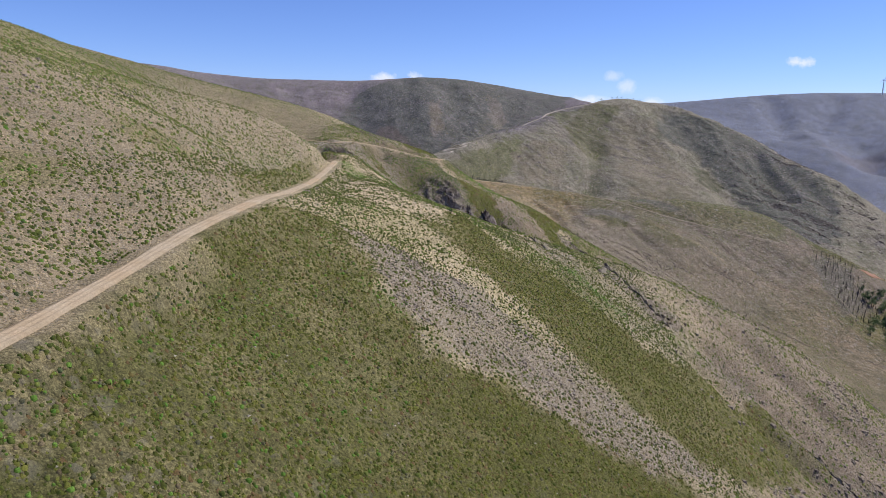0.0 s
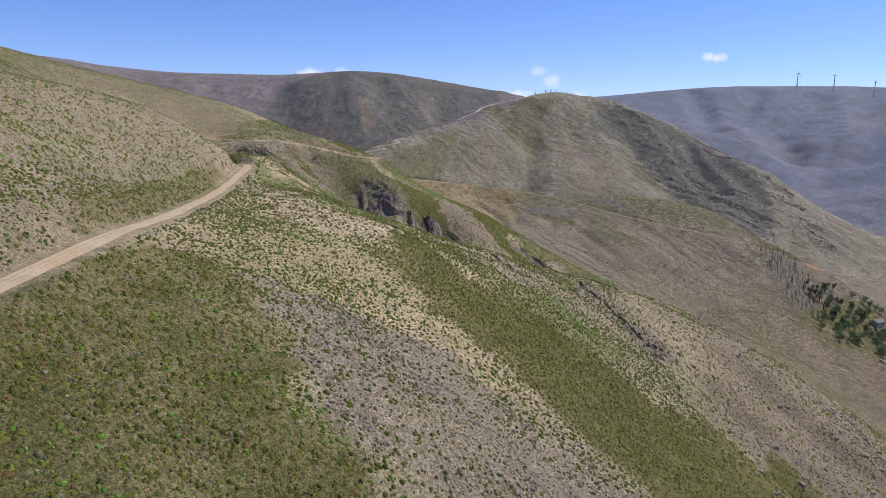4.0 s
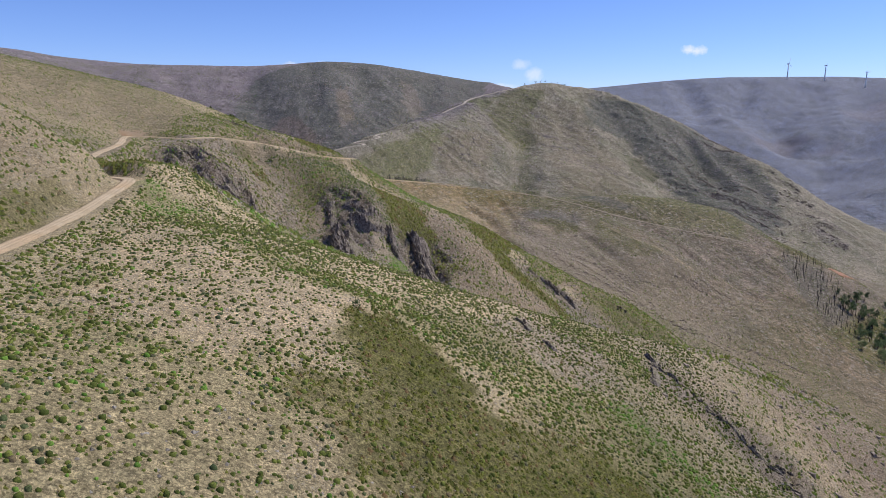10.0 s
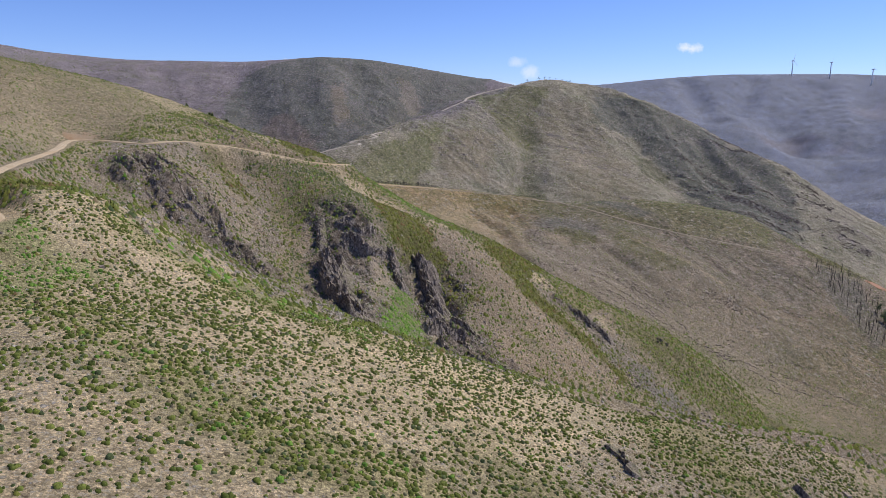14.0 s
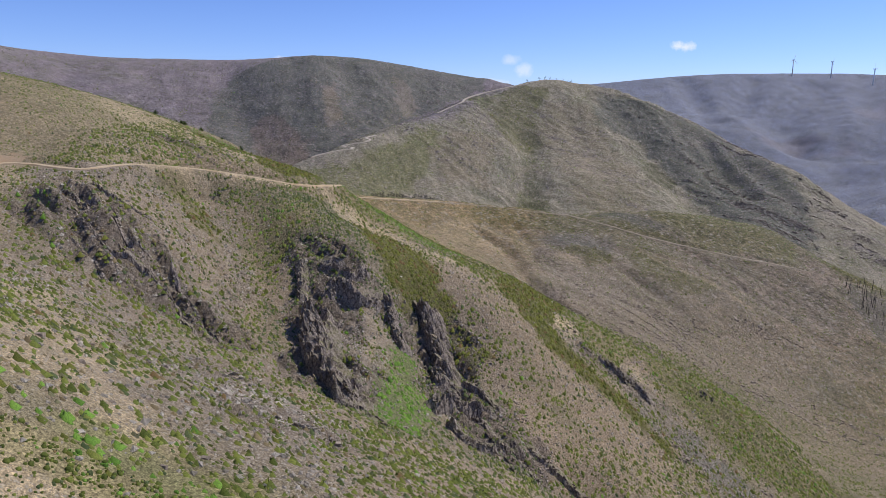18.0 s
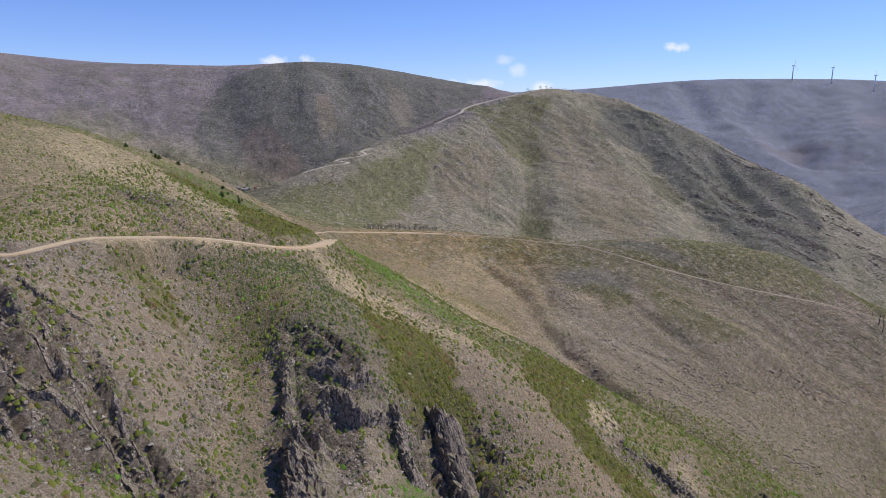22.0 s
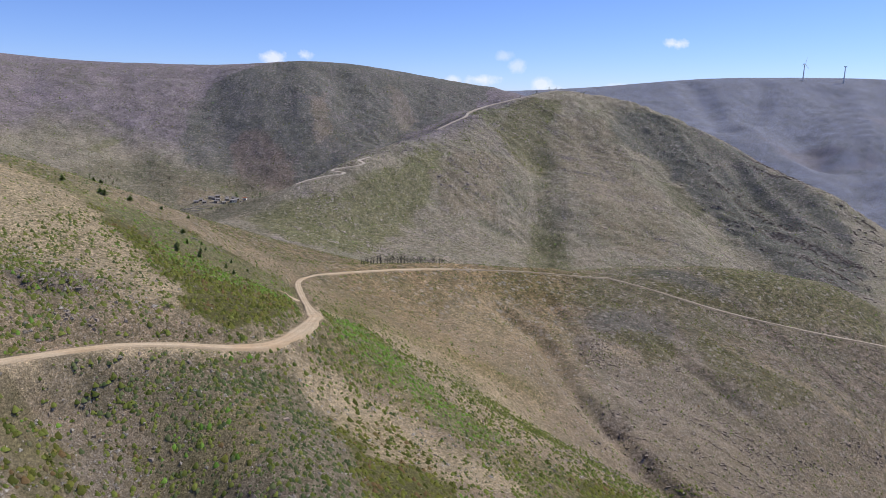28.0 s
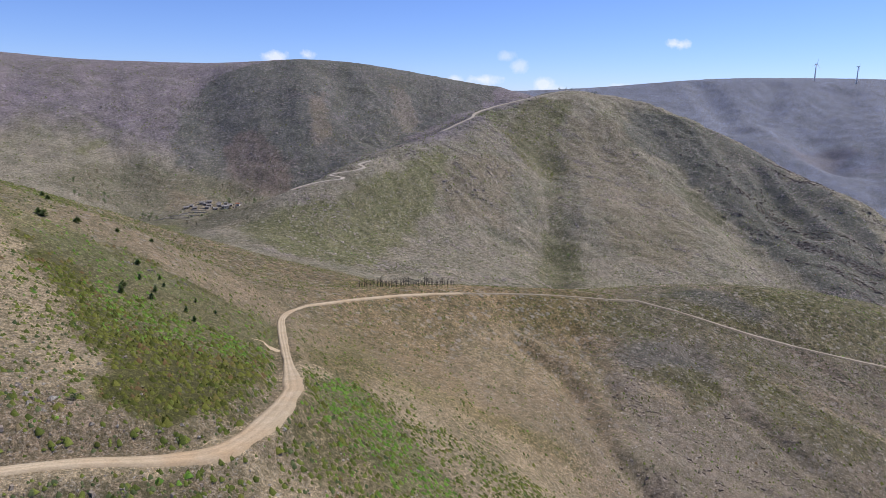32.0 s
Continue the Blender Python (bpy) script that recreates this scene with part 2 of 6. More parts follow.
def gather_heights():
    pts = spread(ROAD, 14) + spread(TRACK, 30) + spread(HILL_TRACK, 20) + spread(TOP_TRACK, 40) + [(-210, 958, 119), (-175, 962, 130), (-40, 1060, 176), (-15, 1090, 184), (20, 1140, 196)]
    for line in (MAIN_SLOPE, UPPER_SLOPE, CLIFF_GULLY, NEAR_SPUR, BOWL, LEFT_KNOLL, VALLEY, HILL, FAR_RIDGE, PLATEAU):
        pts += line
    seen, kept = set(), []
    for p in pts:
        key = (round(p[0] / 3), round(p[1] / 3))
        if key not in seen:
            seen.add(key)
            kept.append(p)
    return np.array(kept, float)


SPOTS = gather_heights()
SOFT = 12.0


def solve_heights():
    d = np.sqrt(((SPOTS[:, None, :2] - SPOTS[None, :, :2]) ** 2).sum(-1) + SOFT**2)
    n = len(SPOTS)
    m = np.zeros((n + 3, n + 3))
    m[:n, :n] = -d + 3.0 * np.eye(n)
    basis = np.c_[np.ones(n), SPOTS[:, :2] / 1000]
    m[:n, n:], m[n:, :n] = basis, basis.T
    return np.linalg.solve(m, np.r_[SPOTS[:, 2], 0, 0, 0])


WEIGHTS = solve_heights()


def smooth_height(x, y):
    """The land's height without its road and roughness."""
    x, y = np.broadcast_arrays(np.asarray(x, float), np.asarray(y, float))
    z = WEIGHTS[-3] + WEIGHTS[-2] * x / 1000 + WEIGHTS[-1] * y / 1000
    for (px, py, _), w in zip(SPOTS, WEIGHTS[:-3]):
        z = z - w * np.sqrt((x - px) ** 2 + (y - py) ** 2 + SOFT**2)
    return z


def ramp(v, a, b):
    u = np.clip((v - a) / (b - a), 0, 1)
    return u * u * (3 - 2 * u)


def along(line, x, y, reach):
    """Distance from each place to the line and the line's height there; places beyond reach get the reach."""
    best, high = np.full(x.shape, float(reach)), np.zeros(x.shape)
    for a, b in zip(line[:-1], line[1:]):
        ax, ay, az = a
        dx, dy, dz = b[0] - ax, b[1] - ay, b[2] - az
        near = (x > min(ax, b[0]) - reach) & (x < max(ax, b[0]) + reach) & (y > min(ay, b[1]) - reach) & (y < max(ay, b[1]) + reach)
        if not near.any():
            continue
        u = np.clip(((x[near] - ax) * dx + (y[near] - ay) * dy) / (dx * dx + dy * dy), 0, 1)
        d = np.hypot(x[near] - ax - u * dx, y[near] - ay - u * dy)
        closer = d < best[near]
        old, oldz = best[near], high[near]
        best[near] = np.where(closer, d, old)
        high[near] = np.where(closer, az + u * dz, oldz)
    return best, high


TOP_LINE = eased(TOP_TRACK, 10)
ROAD_LINE, TRACK_LINE, HILL_LINE = eased(ROAD, 4), eased(TRACK, 12), eased(HILL_TRACK, 6)
# rocky ground: x, y, reach, height of its ledges
LEDGES = [(-92, 312, 16, 3.0), (-78, 304, 14, 3.4), (-66, 303, 11, 3.0), (-58, 300, 9, 2.2), (-36, 326, 13, 4.2), (-30, 300, 14, 3.6), (-34, 346, 12, 3.2), (-16, 334, 9, 3.0), (-3, 336, 13, 4.2), (3, 316, 14, 4.0), (12, 308, 12, 3.0),
          (-32, 246, 14, 1.6), (-46, 268, 10, 1.4), (50, 368, 10, 2.0), (64, 362, 9, 2.0), (48, 172, 9, 1.4), (60, 160, 10, 1.6), (-97, 400, 9, 1.8), (66, 503, 8, 2.4), (70, 480, 9, 2.0), (-44, 350, 9, 2.0), (100, 120, 14, 1.8), (80, 140, 12, 1.6)]


# stream gullies: their line in plan, depth and half breadth
GULLIES = [([(150, 1110), (140, 1050), (130, 980), (112, 910), (100, 850)], 8, 42), ([(280, 1262), (318, 1190), (335, 1120), (350, 1050), (362, 990), (378, 920), (390, 860)], 16, 74), ([(430, 1180), (440, 1110), (450, 1040)], 8, 30),
           ([(30, 590), (44, 572), (49, 545), (50, 520), (60, 500), (72, 472), (90, 440), (120, 400)], 4.5, 13), ([(120, 610), (112, 580), (120, 550), (140, 520)], 2.5, 10), ([(190, 650), (200, 610), (220, 570), (250, 530)], 3, 14), ([(60, 610), (66, 580), (62, 550)], 2, 9),
           ([(-345, 1360), (-322, 1290), (-290, 1220), (-255, 1160), (-225, 1100)], 8, 70), ([(-140, 1360), (-110, 1290), (-105, 1230), (-130, 1160), (-165, 1100)], 9, 55), ([(-470, 1330), (-440, 1240), (-400, 1160), (-350, 1080)], 4, 45), ([(10, 1420), (-10, 1330), (-40, 1250)], 4, 40), ([(-230, 1380), (-210, 1300), (-200, 1220)], 3, 36), ([(-600, 1340), (-560, 1220), (-500, 1120)], 4, 50),
           ([(1256, 2300), (1209, 2191), (1114, 2105), (1043, 2030), (960, 1920), (930, 1800)], 12, 110), ([(1306, 2280), (1176, 2043), (1082, 1846), (1047, 1764), (958, 1654)], 7, 80), ([(891, 2435), (864, 2304), (837, 2154), (788, 1960)], 18, 90), ([(1534, 2440), (1365, 2150), (1195, 1860), (1098, 1700)], 18, 110), ([(1115, 2395), (1010, 2212), (920, 2080)], 15, 80),
           ([(210, 1240), (230, 1150), (240, 1060), (235, 980)], 3, 34), ([(40, 1150), (30, 1070), (10, 990)], 3, 34), ([(400, 1190), (410, 1100), (420, 1020)], 5, 30), ([(470, 1150), (490, 1080), (500, 1010)], 5, 30),
           ([(30, 300), (60, 290), (100, 282), (150, 265)], 6, 22), ([(20, 205), (60, 215), (100, 218), (140, 195)], 3, 12), ([(60, 470), (110, 430), (150, 390)], 6, 22), ([(66, 130), (90, 110), (120, 88)], 4, 12), ([(78, 152), (104, 128), (130, 108)], 4, 12), ([(92, 180), (118, 158), (146, 140)], 4, 13)]


def ledge_amount(x, y):
    total = np.zeros(np.shape(x))
    for px, py, reach, high in LEDGES:
        total = np.maximum(total, high * (1 - ramp(np.hypot(x - px, y - py) + 4 * fbm(x, y, 8, 2, 31), reach * 0.5, reach * 1.25)))
    return total


def strata(x, y):
    """Upright slabs that lie across the slope, from -1 to 1."""
    along_slab, across = 0.80 * x - 0.60 * y, 0.60 * x + 0.80 * y
    a = value_noise(along_slab / 9, across / 2.6, 41)
    b = value_noise(along_slab / 4, across / 1.5 + 9, 42)
    return np.abs(2 * a - 1) * 1.3 - 0.7 + (b - 0.5) * 0.9


def far_strata(x, y):
    """Tilted rock bands on the slopes across the valley, in metres."""
    broken = np.clip(0.45 + 1.3 * fbm(x, y, 70, 3, 19), 0.1, 1.2)
    return broken * (0.9 * strata(0.16 * x, 0.16 * y) + 1.3 * strata(0.30 * x, 0.30 * y + 40) + 1.0 * strata(0.55 * x + 9, 0.55 * y))


def land_height(x, y):
    x, y = [np.array(v, float) for v in np.broadcast_arrays(x, y)]
    z = smooth_height(x, y)
    far = np.hypot(x, y - 150)
    wide = ramp(far, 420, 900)
    # gullies and ribs that run down the far slopes
    crest = 1 - 0.85 * ramp(z, 225, 275)
    z = z + fbm(x, y, 90, 4, 3) * wide * 4 * crest + fbm(x, y, 22, 3, 5) * (0.5 + 1.5 * wide * crest)
    steep = ramp(y - 0.3 * np.abs(x - 150), 780, 880) * (1 - ramp(y, 1350, 1450)) * crest
    dark_flank = ramp(x + 0.35 * (y - 1100), 320, 370)
    z = z + steep * (1.2 * np.abs(fbm(0.9 * x - 0.25 * y, 0.3 * y, 34, 3, 27)) + (1 + 0.9 * dark_flank) * far_strata(x, y))
    z = z - (1 - np.abs(fbm(x - 0.3 * y, 0.35 * y, 260, 3, 23))) ** 3 * 6 * ramp(y + 0.9 * x, 1750, 2000) * (1 - ramp(z, 200, 290))
    for line, deep, broad in GULLIES:
        d, _ = along([(a, b, 0) for a, b in line], x, y, broad)
        z = z - np.where(d < broad, deep * (1 - ramp(d * (1 + 0.2 * fbm(x, y, 18, 2, 77)), 0, 0.8 * broad)), 0)
    z = z + fbm(x + 0.5 * y, y, 26, 3, 15) * ramp(y, 440, 520) * (1 - ramp(y, 640, 760)) * ramp(x, 10, 70) * 2.2
    z = z + fbm(x, y, 6, 3, 8) * 0.4
    z = z + ledge_amount(x, y) * strata(x, y)
    stony = np.clip(0.5 + 1.2 * fbm(x, y, 40, 3, 44), 0, 1) * ramp(y - 0.3 * x, 400, 440) * (1 - ramp(y, 600, 680)) * ramp(x, 40, 80)
    z = z + stony * (0.6 * strata(0.3 * x, 0.3 * y) + 0.45 * strata(0.6 * x, 0.6 * y)) + ramp(x, 55, 100) * (1 - ramp(y, 380, 440)) * np.clip(0.4 + 1.4 * fbm(x, y, 30, 3, 46), 0, 1.2) * (0.7 * strata(0.45 * x, 0.45 * y) + 0.45 * strata(0.9 * x, 0.9 * y + 7))
    z = z + 1.0 * ramp(-x, 50, 62) * (1 - ramp(-x, 100, 116)) * ramp(y, 290, 305) * (1 - ramp(y, 345, 362)) * strata(x, y)
    for line, half in ((ROAD_LINE, 2.4), (TRACK_LINE, 1.8), (HILL_LINE, 2.0), (TOP_LINE, 2.0)):
        d, h = along(line, x, y, 12)
        z = np.where(d < 12, h - 0.3 + (z - h + 0.3) * ramp(d, half, half + 4.0), z)
    return z


GRID_X = axis_steps([(-2400, 60), (-800, 6), (-460, 3.2), (-130, 1.15), (70, 1.9), (130, 3.0), (620, 9), (1300, 30), (3400, 0)])
GRID_Y = axis_steps([(-400, 12), (-90, 2.2), (200, 1.15), (440, 2.2), (660, 4), (800, 3.0), (1420, 10), (2200, 16), (2500, 60), (4300, 0)])


def sheet(name, gx, gy, z):
    nx, ny = len(gx), len(gy)
    xx, yy = np.meshgrid(gx, gy)
    co = np.stack([xx, yy, z], -1).reshape(-1, 3)
    i = np.arange(nx * ny).reshape(ny, nx)
    quads = np.stack([i[:-1, :-1], i[:-1, 1:], i[1:, 1:], i[1:, :-1]], -1).reshape(-1, 4)
    return mesh_of(name, co, quads, True)


def mesh_of(name, co, faces, smooth=False):
    """A mesh from arrays of places and of equal-sided faces."""
    me = bpy.data.meshes.new(name)
    faces = np.asarray(faces, np.int32)
    n, k = faces.shape
    me.vertices.add(len(co))
    me.vertices.foreach_set("co", np.asarray(co, float).ravel())
    me.loops.add(n * k)
    me.loops.foreach_set("vertex_index", faces.ravel())
    me.polygons.add(n)
    me.polygons.foreach_set("loop_start", np.arange(0, n * k, k, dtype=np.int32))
    me.polygons.foreach_set("use_smooth", np.full(n, smooth, bool))
    me.update(calc_edges=True)
    return me


XX, YY = np.meshgrid(GRID_X, GRID_Y)
ZZ = land_height(XX, YY)


def ground_at(x, y):
    """The height of the ground sheet itself."""
    x, y = np.asarray(x, float), np.asarray(y, float)
    i = np.clip(np.searchsorted(GRID_X, x) - 1, 0, len(GRID_X) - 2)
    j = np.clip(np.searchsorted(GRID_Y, y) - 1, 0, len(GRID_Y) - 2)
    u = (x - GRID_X[i]) / (GRID_X[i + 1] - GRID_X[i])
    v = (y - GRID_Y[j]) / (GRID_Y[j + 1] - GRID_Y[j])
    return (ZZ[j, i] * (1 - u) + ZZ[j, i + 1] * u) * (1 - v) + (ZZ[j + 1, i] * (1 - u) + ZZ[j + 1, i + 1] * u) * v


# ---- what grows where: outlines in plan ----
GREEN, OLIVE, STONE, DARK, BARE, RED, BRIGHT = "green", "olive", "stone", "dark", "bare", "red", "bright"
THICKET, SAND = "thicket", "sand"
PATCHES = []


def patch(kind, outline, soft=4.0, amount=1.0):
    PATCHES.append((kind, outline, soft, amount))


# the first slope, below and above the road
patch(OLIVE, [(-34, -90), (-35, -21), (-36, -3), (-36, 30), (-33, 52), (-24, 46), (-15, 37), (-8, 33), (-5, 28), (10, 36), (30, 45), (47, 50), (70, 40), (70, -90)], 2.5)
patch(BRIGHT, [(-36, -60), (-37, 10), (-36, 48), (-26, 40), (-14, 20), (-8, -60)], 9, 0.12)
patch(BRIGHT, [(-33, 40), (-31, 54), (-22, 46), (-8, 35), (-4, 31), (-14, 32), (-24, 38)], 4, 0.35)
patch(GREEN, [(-35, -30), (-37, 0), (-38, 20), (-34, 20), (-33, -8), (-30, -34)], 3, 0.7)
patch(GREEN, [(-38, 130), (-40, 90), (-30, 66), (-16, 70), (-8, 90), (-16, 116), (-26, 126)], 7, 0.65)
patch(STONE, [(-28, 64), (-14, 42), (-9, 36), (-4, 33), (4, 34), (13, 35), (22, 38), (48, 56), (51, 65), (37, 64), (24, 66), (14, 72), (2, 74), (-10, 72), (-20, 70)], 4, 0.9)
patch(GREEN, [(-48, 150), (-40, 100), (-34, 95), (-23, 112), (-8, 104), (3, 84), (10, 72), (38, 88), (72, 100), (107, 113), (88, 92), (52, 86), (15, 74), (0, 80), (-10, 96), (-23, 124), (-40, 150)], 6, 0.55)
patch(OLIVE, [(-12, 112), (-4, 96), (10, 82), (24, 71), (37, 66), (51, 65), (69, 77), (110, 124), (102, 134), (74, 124), (46, 106), (34, 120), (17, 124), (2, 120)], 4, 0.9)
patch(GREEN, [(-66, 12), (-62, 24), (-57, 18), (-60, 8)], 3)
patch(GREEN, [(-77, 60), (-72, 68), (-61, 62), (-62, 49)], 4)
patch(GREEN, [(-110, 66), (-124, 146), (-233, 345), (-300, 300), (-240, 100), (-176, 100)], 14, 0.8)
patch(OLIVE, [(-39, 20), (-41, 50), (-38, 70), (-28, 64), (-16, 44), (-20, 26)], 3, 0.8)
patch(OLIVE, [(-48, 60), (-53, 95), (-58, 130), (-64, 168), (-69, 168), (-63, 120), (-54, 70)], 3, 0.55)
patch(SAND, [(-48, 172), (-38, 150), (-22, 148), (-8, 142), (-10, 130), (-22, 112), (-40, 118), (-50, 150)], 5, 0.8)
patch(OLIVE, [(-12, 137), (-7, 143), (2, 128), (6, 107), (5, 90), (-2, 90), (-2, 105), (-6, 115), (-11, 122)], 2.5)
patch(OLIVE, [(-2, 124), (5, 120), (13, 104), (16, 96), (6, 98), (4, 108)], 4, 0.6)
patch(GREEN, [(-64, 192), (-40, 168), (-19, 152), (-6, 154), (11, 150), (27, 144), (42, 124), (34, 114), (22, 124), (8, 132), (-7, 140), (-20, 145), (-38, 160), (-58, 178)], 4, 0.85)
patch(OLIVE, [(10, 126), (24, 122), (40, 104), (52, 96), (34, 92), (16, 106)], 5, 0.8)
patch(GREEN, [(-58, 206), (-49, 213), (-40, 215), (-30, 213), (-20, 206), (-7, 202), (-11, 191), (-17, 190), (-25, 196), (-33, 196), (-40, 199), (-50, 197)], 2.0, 0.95)
patch(BRIGHT, [(-54, 208), (-40, 212), (-24, 207), (-12, 199), (-24, 203), (-40, 205)], 2.5, 0.55)
patch(SAND, [(-50, 196), (-44, 199), (-40, 199), (-37, 193), (-40, 190), (-47, 191)], 1.2, 0.9)
patch(STONE, [(11, 172), (20, 182), (27, 180), (29, 165), (28, 158), (17, 151), (14, 157), (12, 162)], 6, 0.55)
patch(GREEN, [(-3, 172), (3, 170), (9, 159), (14, 153), (15, 150), (7, 143), (1, 140), (-2, 151), (-4, 158)], 4, 0.75)
patch(THICKET, [(-3, 172), (3, 170), (9, 159), (14, 153), (15, 150), (7, 143), (1, 140), (-2, 151), (-4, 158)], 4, 0.25)
patch(GREEN, [(25, 196), (35, 200), (38, 182), (42, 170), (43, 168), (32, 161), (30, 173), (24, 180)], 5, 0.7)
patch(STONE, [(-95, 284), (-83, 288), (-55, 279), (-34, 260), (-16, 223), (-27, 211), (-37, 216), (-44, 211), (-48, 206)], 6, 0.65)
patch(SAND, [(-282, 984), (-236, 1000), (-206, 1040), (-222, 1076), (-270, 1068), (-288, 1030)], 9, 0.45)
patch(SAND, [(-36, 189), (-32, 193), (-26, 194), (-19, 192), (-29, 183), (-33, 183)], 2, 0.8)
patch(SAND, [(-92, 262), (-80, 276), (-60, 252), (-46, 230), (-40, 212), (-58, 214), (-74, 236)], 5, 0.55)
patch(STONE, [(-47, 262), (-35, 240), (-31, 250), (-23, 226), (-18, 215), (-19, 206), (-25, 213), (-33, 222), (-42, 240)], 3, 0.9)
patch(BRIGHT, [(-60, 190), (-46, 182), (-52, 172), (-62, 184)], 3, 0.7)
patch(BRIGHT, [(24, 142), (40, 127), (46, 128), (30, 148)], 3, 0.6)
patch(BARE, [(40, 178), (92, 195), (110, 150), (100, 130), (64, 150), (46, 166)], 6, 0.3)
patch(OLIVE, [(-74, 205), (-100, 236), (-118, 272), (-84, 250), (-66, 212)], 4, 0.9)
# the rocky gully
patch(THICKET, [(-66, 392), (-40, 398), (-20, 374), (0, 342), (16, 314), (24, 296), (0, 284), (-20, 276), (-44, 296), (-58, 330)], 6, 0.6)
patch(STONE, [(-118, 340), (-86, 362), (-72, 368), (-57, 334), (-54, 300), (-67, 296), (-77, 290), (-94, 300)], 5)
patch(BARE, [(-104, 325), (-84, 350), (-70, 350), (-62, 320), (-66, 302), (-88, 304)], 5, 0.4)
patch(OLIVE, [(-86, 362), (-76, 366), (-72, 352), (-80, 346)], 4, 0.7)
patch(GREEN, [(-70, 382), (-55, 396), (-38, 366), (-34, 346), (-40, 336), (-44, 312), (-52, 318), (-57, 335), (-68, 362)], 4, 0.35)
patch(THICKET, [(-64, 388), (-40, 396), (-24, 388), (-18, 362), (-30, 336), (-40, 318), (-47, 320), (-50, 345), (-58, 366)], 5, 0.9)
patch(GREEN, [(-60, 384), (-48, 386), (-46, 366), (-54, 352), (-58, 366)], 4, 0.8)
patch(OLIVE, [(-36, 392), (-20, 400), (0, 358), (4, 342), (-8, 340), (-22, 350)], 3.5)
patch(BRIGHT, [(-21, 320), (-12, 330), (-8, 300), (-10, 284), (-20, 282), (-23, 300)], 2.5)
patch(STONE, [(-38, 336), (-24, 340), (-16, 318), (-24, 284), (-34, 296)], 3, 0.8)
patch(SAND, [(-32, 327), (-25, 331), (-20, 326), (-23, 312), (-25, 298), (-29, 311), (-32, 319)], 2, 0.4)
patch(STONE, [(-56, 268), (-42, 276), (-24, 250), (-28, 236), (-44, 244)], 4)
patch(BARE, [(-56, 352), (-50, 350), (-45, 326), (-38, 308), (-32, 290), (-35, 288), (-43, 308), (-50, 326)], 2, 0.8)
patch(GREEN, [(-96, 375), (-84, 372), (-80, 358), (-92, 352)], 3, 0.7)
patch(BRIGHT, [(-105, 314), (-99, 315), (-98, 306), (-104, 306)], 2, 0.6)
# the second spur
patch(OLIVE, [(-30, 398), (-19, 410), (-6, 365), (3, 351), (12, 340), (7, 338), (-3, 349), (-10, 353), (-22, 362)], 3.5)
patch(BARE, [(-34, 418), (-18, 416), (-10, 408), (8, 376), (21, 369), (31, 357), (41, 349), (60, 330), (41, 316), (35, 336), (19, 347), (10, 351), (1, 358), (-12, 388)], 3.5)
patch(GREEN, [(-14, 424), (10, 408), (28, 400), (22, 382), (10, 384), (-6, 404)], 4, 0.6)
patch(OLIVE, [(22, 400), (40, 412), (50, 405), (40, 380), (38, 368), (41, 362), (54, 353), (71, 333), (67, 330), (56, 344), (38, 350), (31, 357), (22, 364), (20, 382)], 2.5)
patch(GREEN, [(50, 412), (68, 404), (74, 392), (60, 366), (52, 360), (47, 367), (50, 390)], 3, 0.7)
patch(SAND, [(40, 383), (44, 386), (49, 387), (50, 378), (47, 368), (42, 363), (39, 372)], 1.2, 0.95)
patch(BARE, [(55, 362), (68, 378), (76, 384), (76, 372), (78, 353), (70, 338), (61, 352)], 3, 0.8)
patch(SAND, [(57, 362), (66, 374), (72, 378), (72, 366), (66, 354), (61, 354)], 2, 0.5)
patch(DARK, [(60, 352), (72, 362), (78, 350), (96, 330), (88, 318), (70, 336)], 4, 0.6)
patch(GREEN, [(74, 420), (92, 404), (120, 392), (126, 363), (150, 350), (120, 330), (100, 342), (84, 362), (78, 378), (78, 396)], 3.5, 0.9)
patch(SAND, [(-46, 402), (-35, 408), (-22, 408), (-4, 394), (4, 384), (-10, 380), (-27, 378), (-37, 390)], 4, 0.6)
patch(SAND, [(-38, 516), (-7, 508), (31, 495), (40, 440), (24, 416), (5, 410), (-8, 430), (-20, 446), (-34, 480)], 6, 0.4)
patch(GREEN, [(-52, 500), (-40, 504), (-22, 445), (-8, 426), (8, 408), (0, 400), (-14, 406), (-25, 408), (-38, 410), (-46, 420)], 4, 0.7)
patch(BRIGHT, [(-46, 470), (-38, 476), (-20, 441), (-8, 425), (6, 408), (-1, 404), (-14, 412), (-25, 418), (-36, 428)], 4, 0.6)
patch(SAND, [(-53, 396), (-47, 402), (-42, 418), (-42, 432), (-44, 452), (-40, 470), (-48, 478), (-50, 449), (-46, 432), (-48, 416), (-54, 402)], 2.0, 0.9)
patch(SAND, [(-100, 357), (-92, 369), (-80, 384), (-66, 394), (-54, 400), (-53, 396), (-66, 388), (-77, 378), (-88, 364), (-96, 352)], 1.8, 0.75)
patch(THICKET, [(-92, 372), (-78, 381), (-69, 387), (-51, 394), (-46, 386), (-56, 378), (-77, 370)], 3, 0.6)
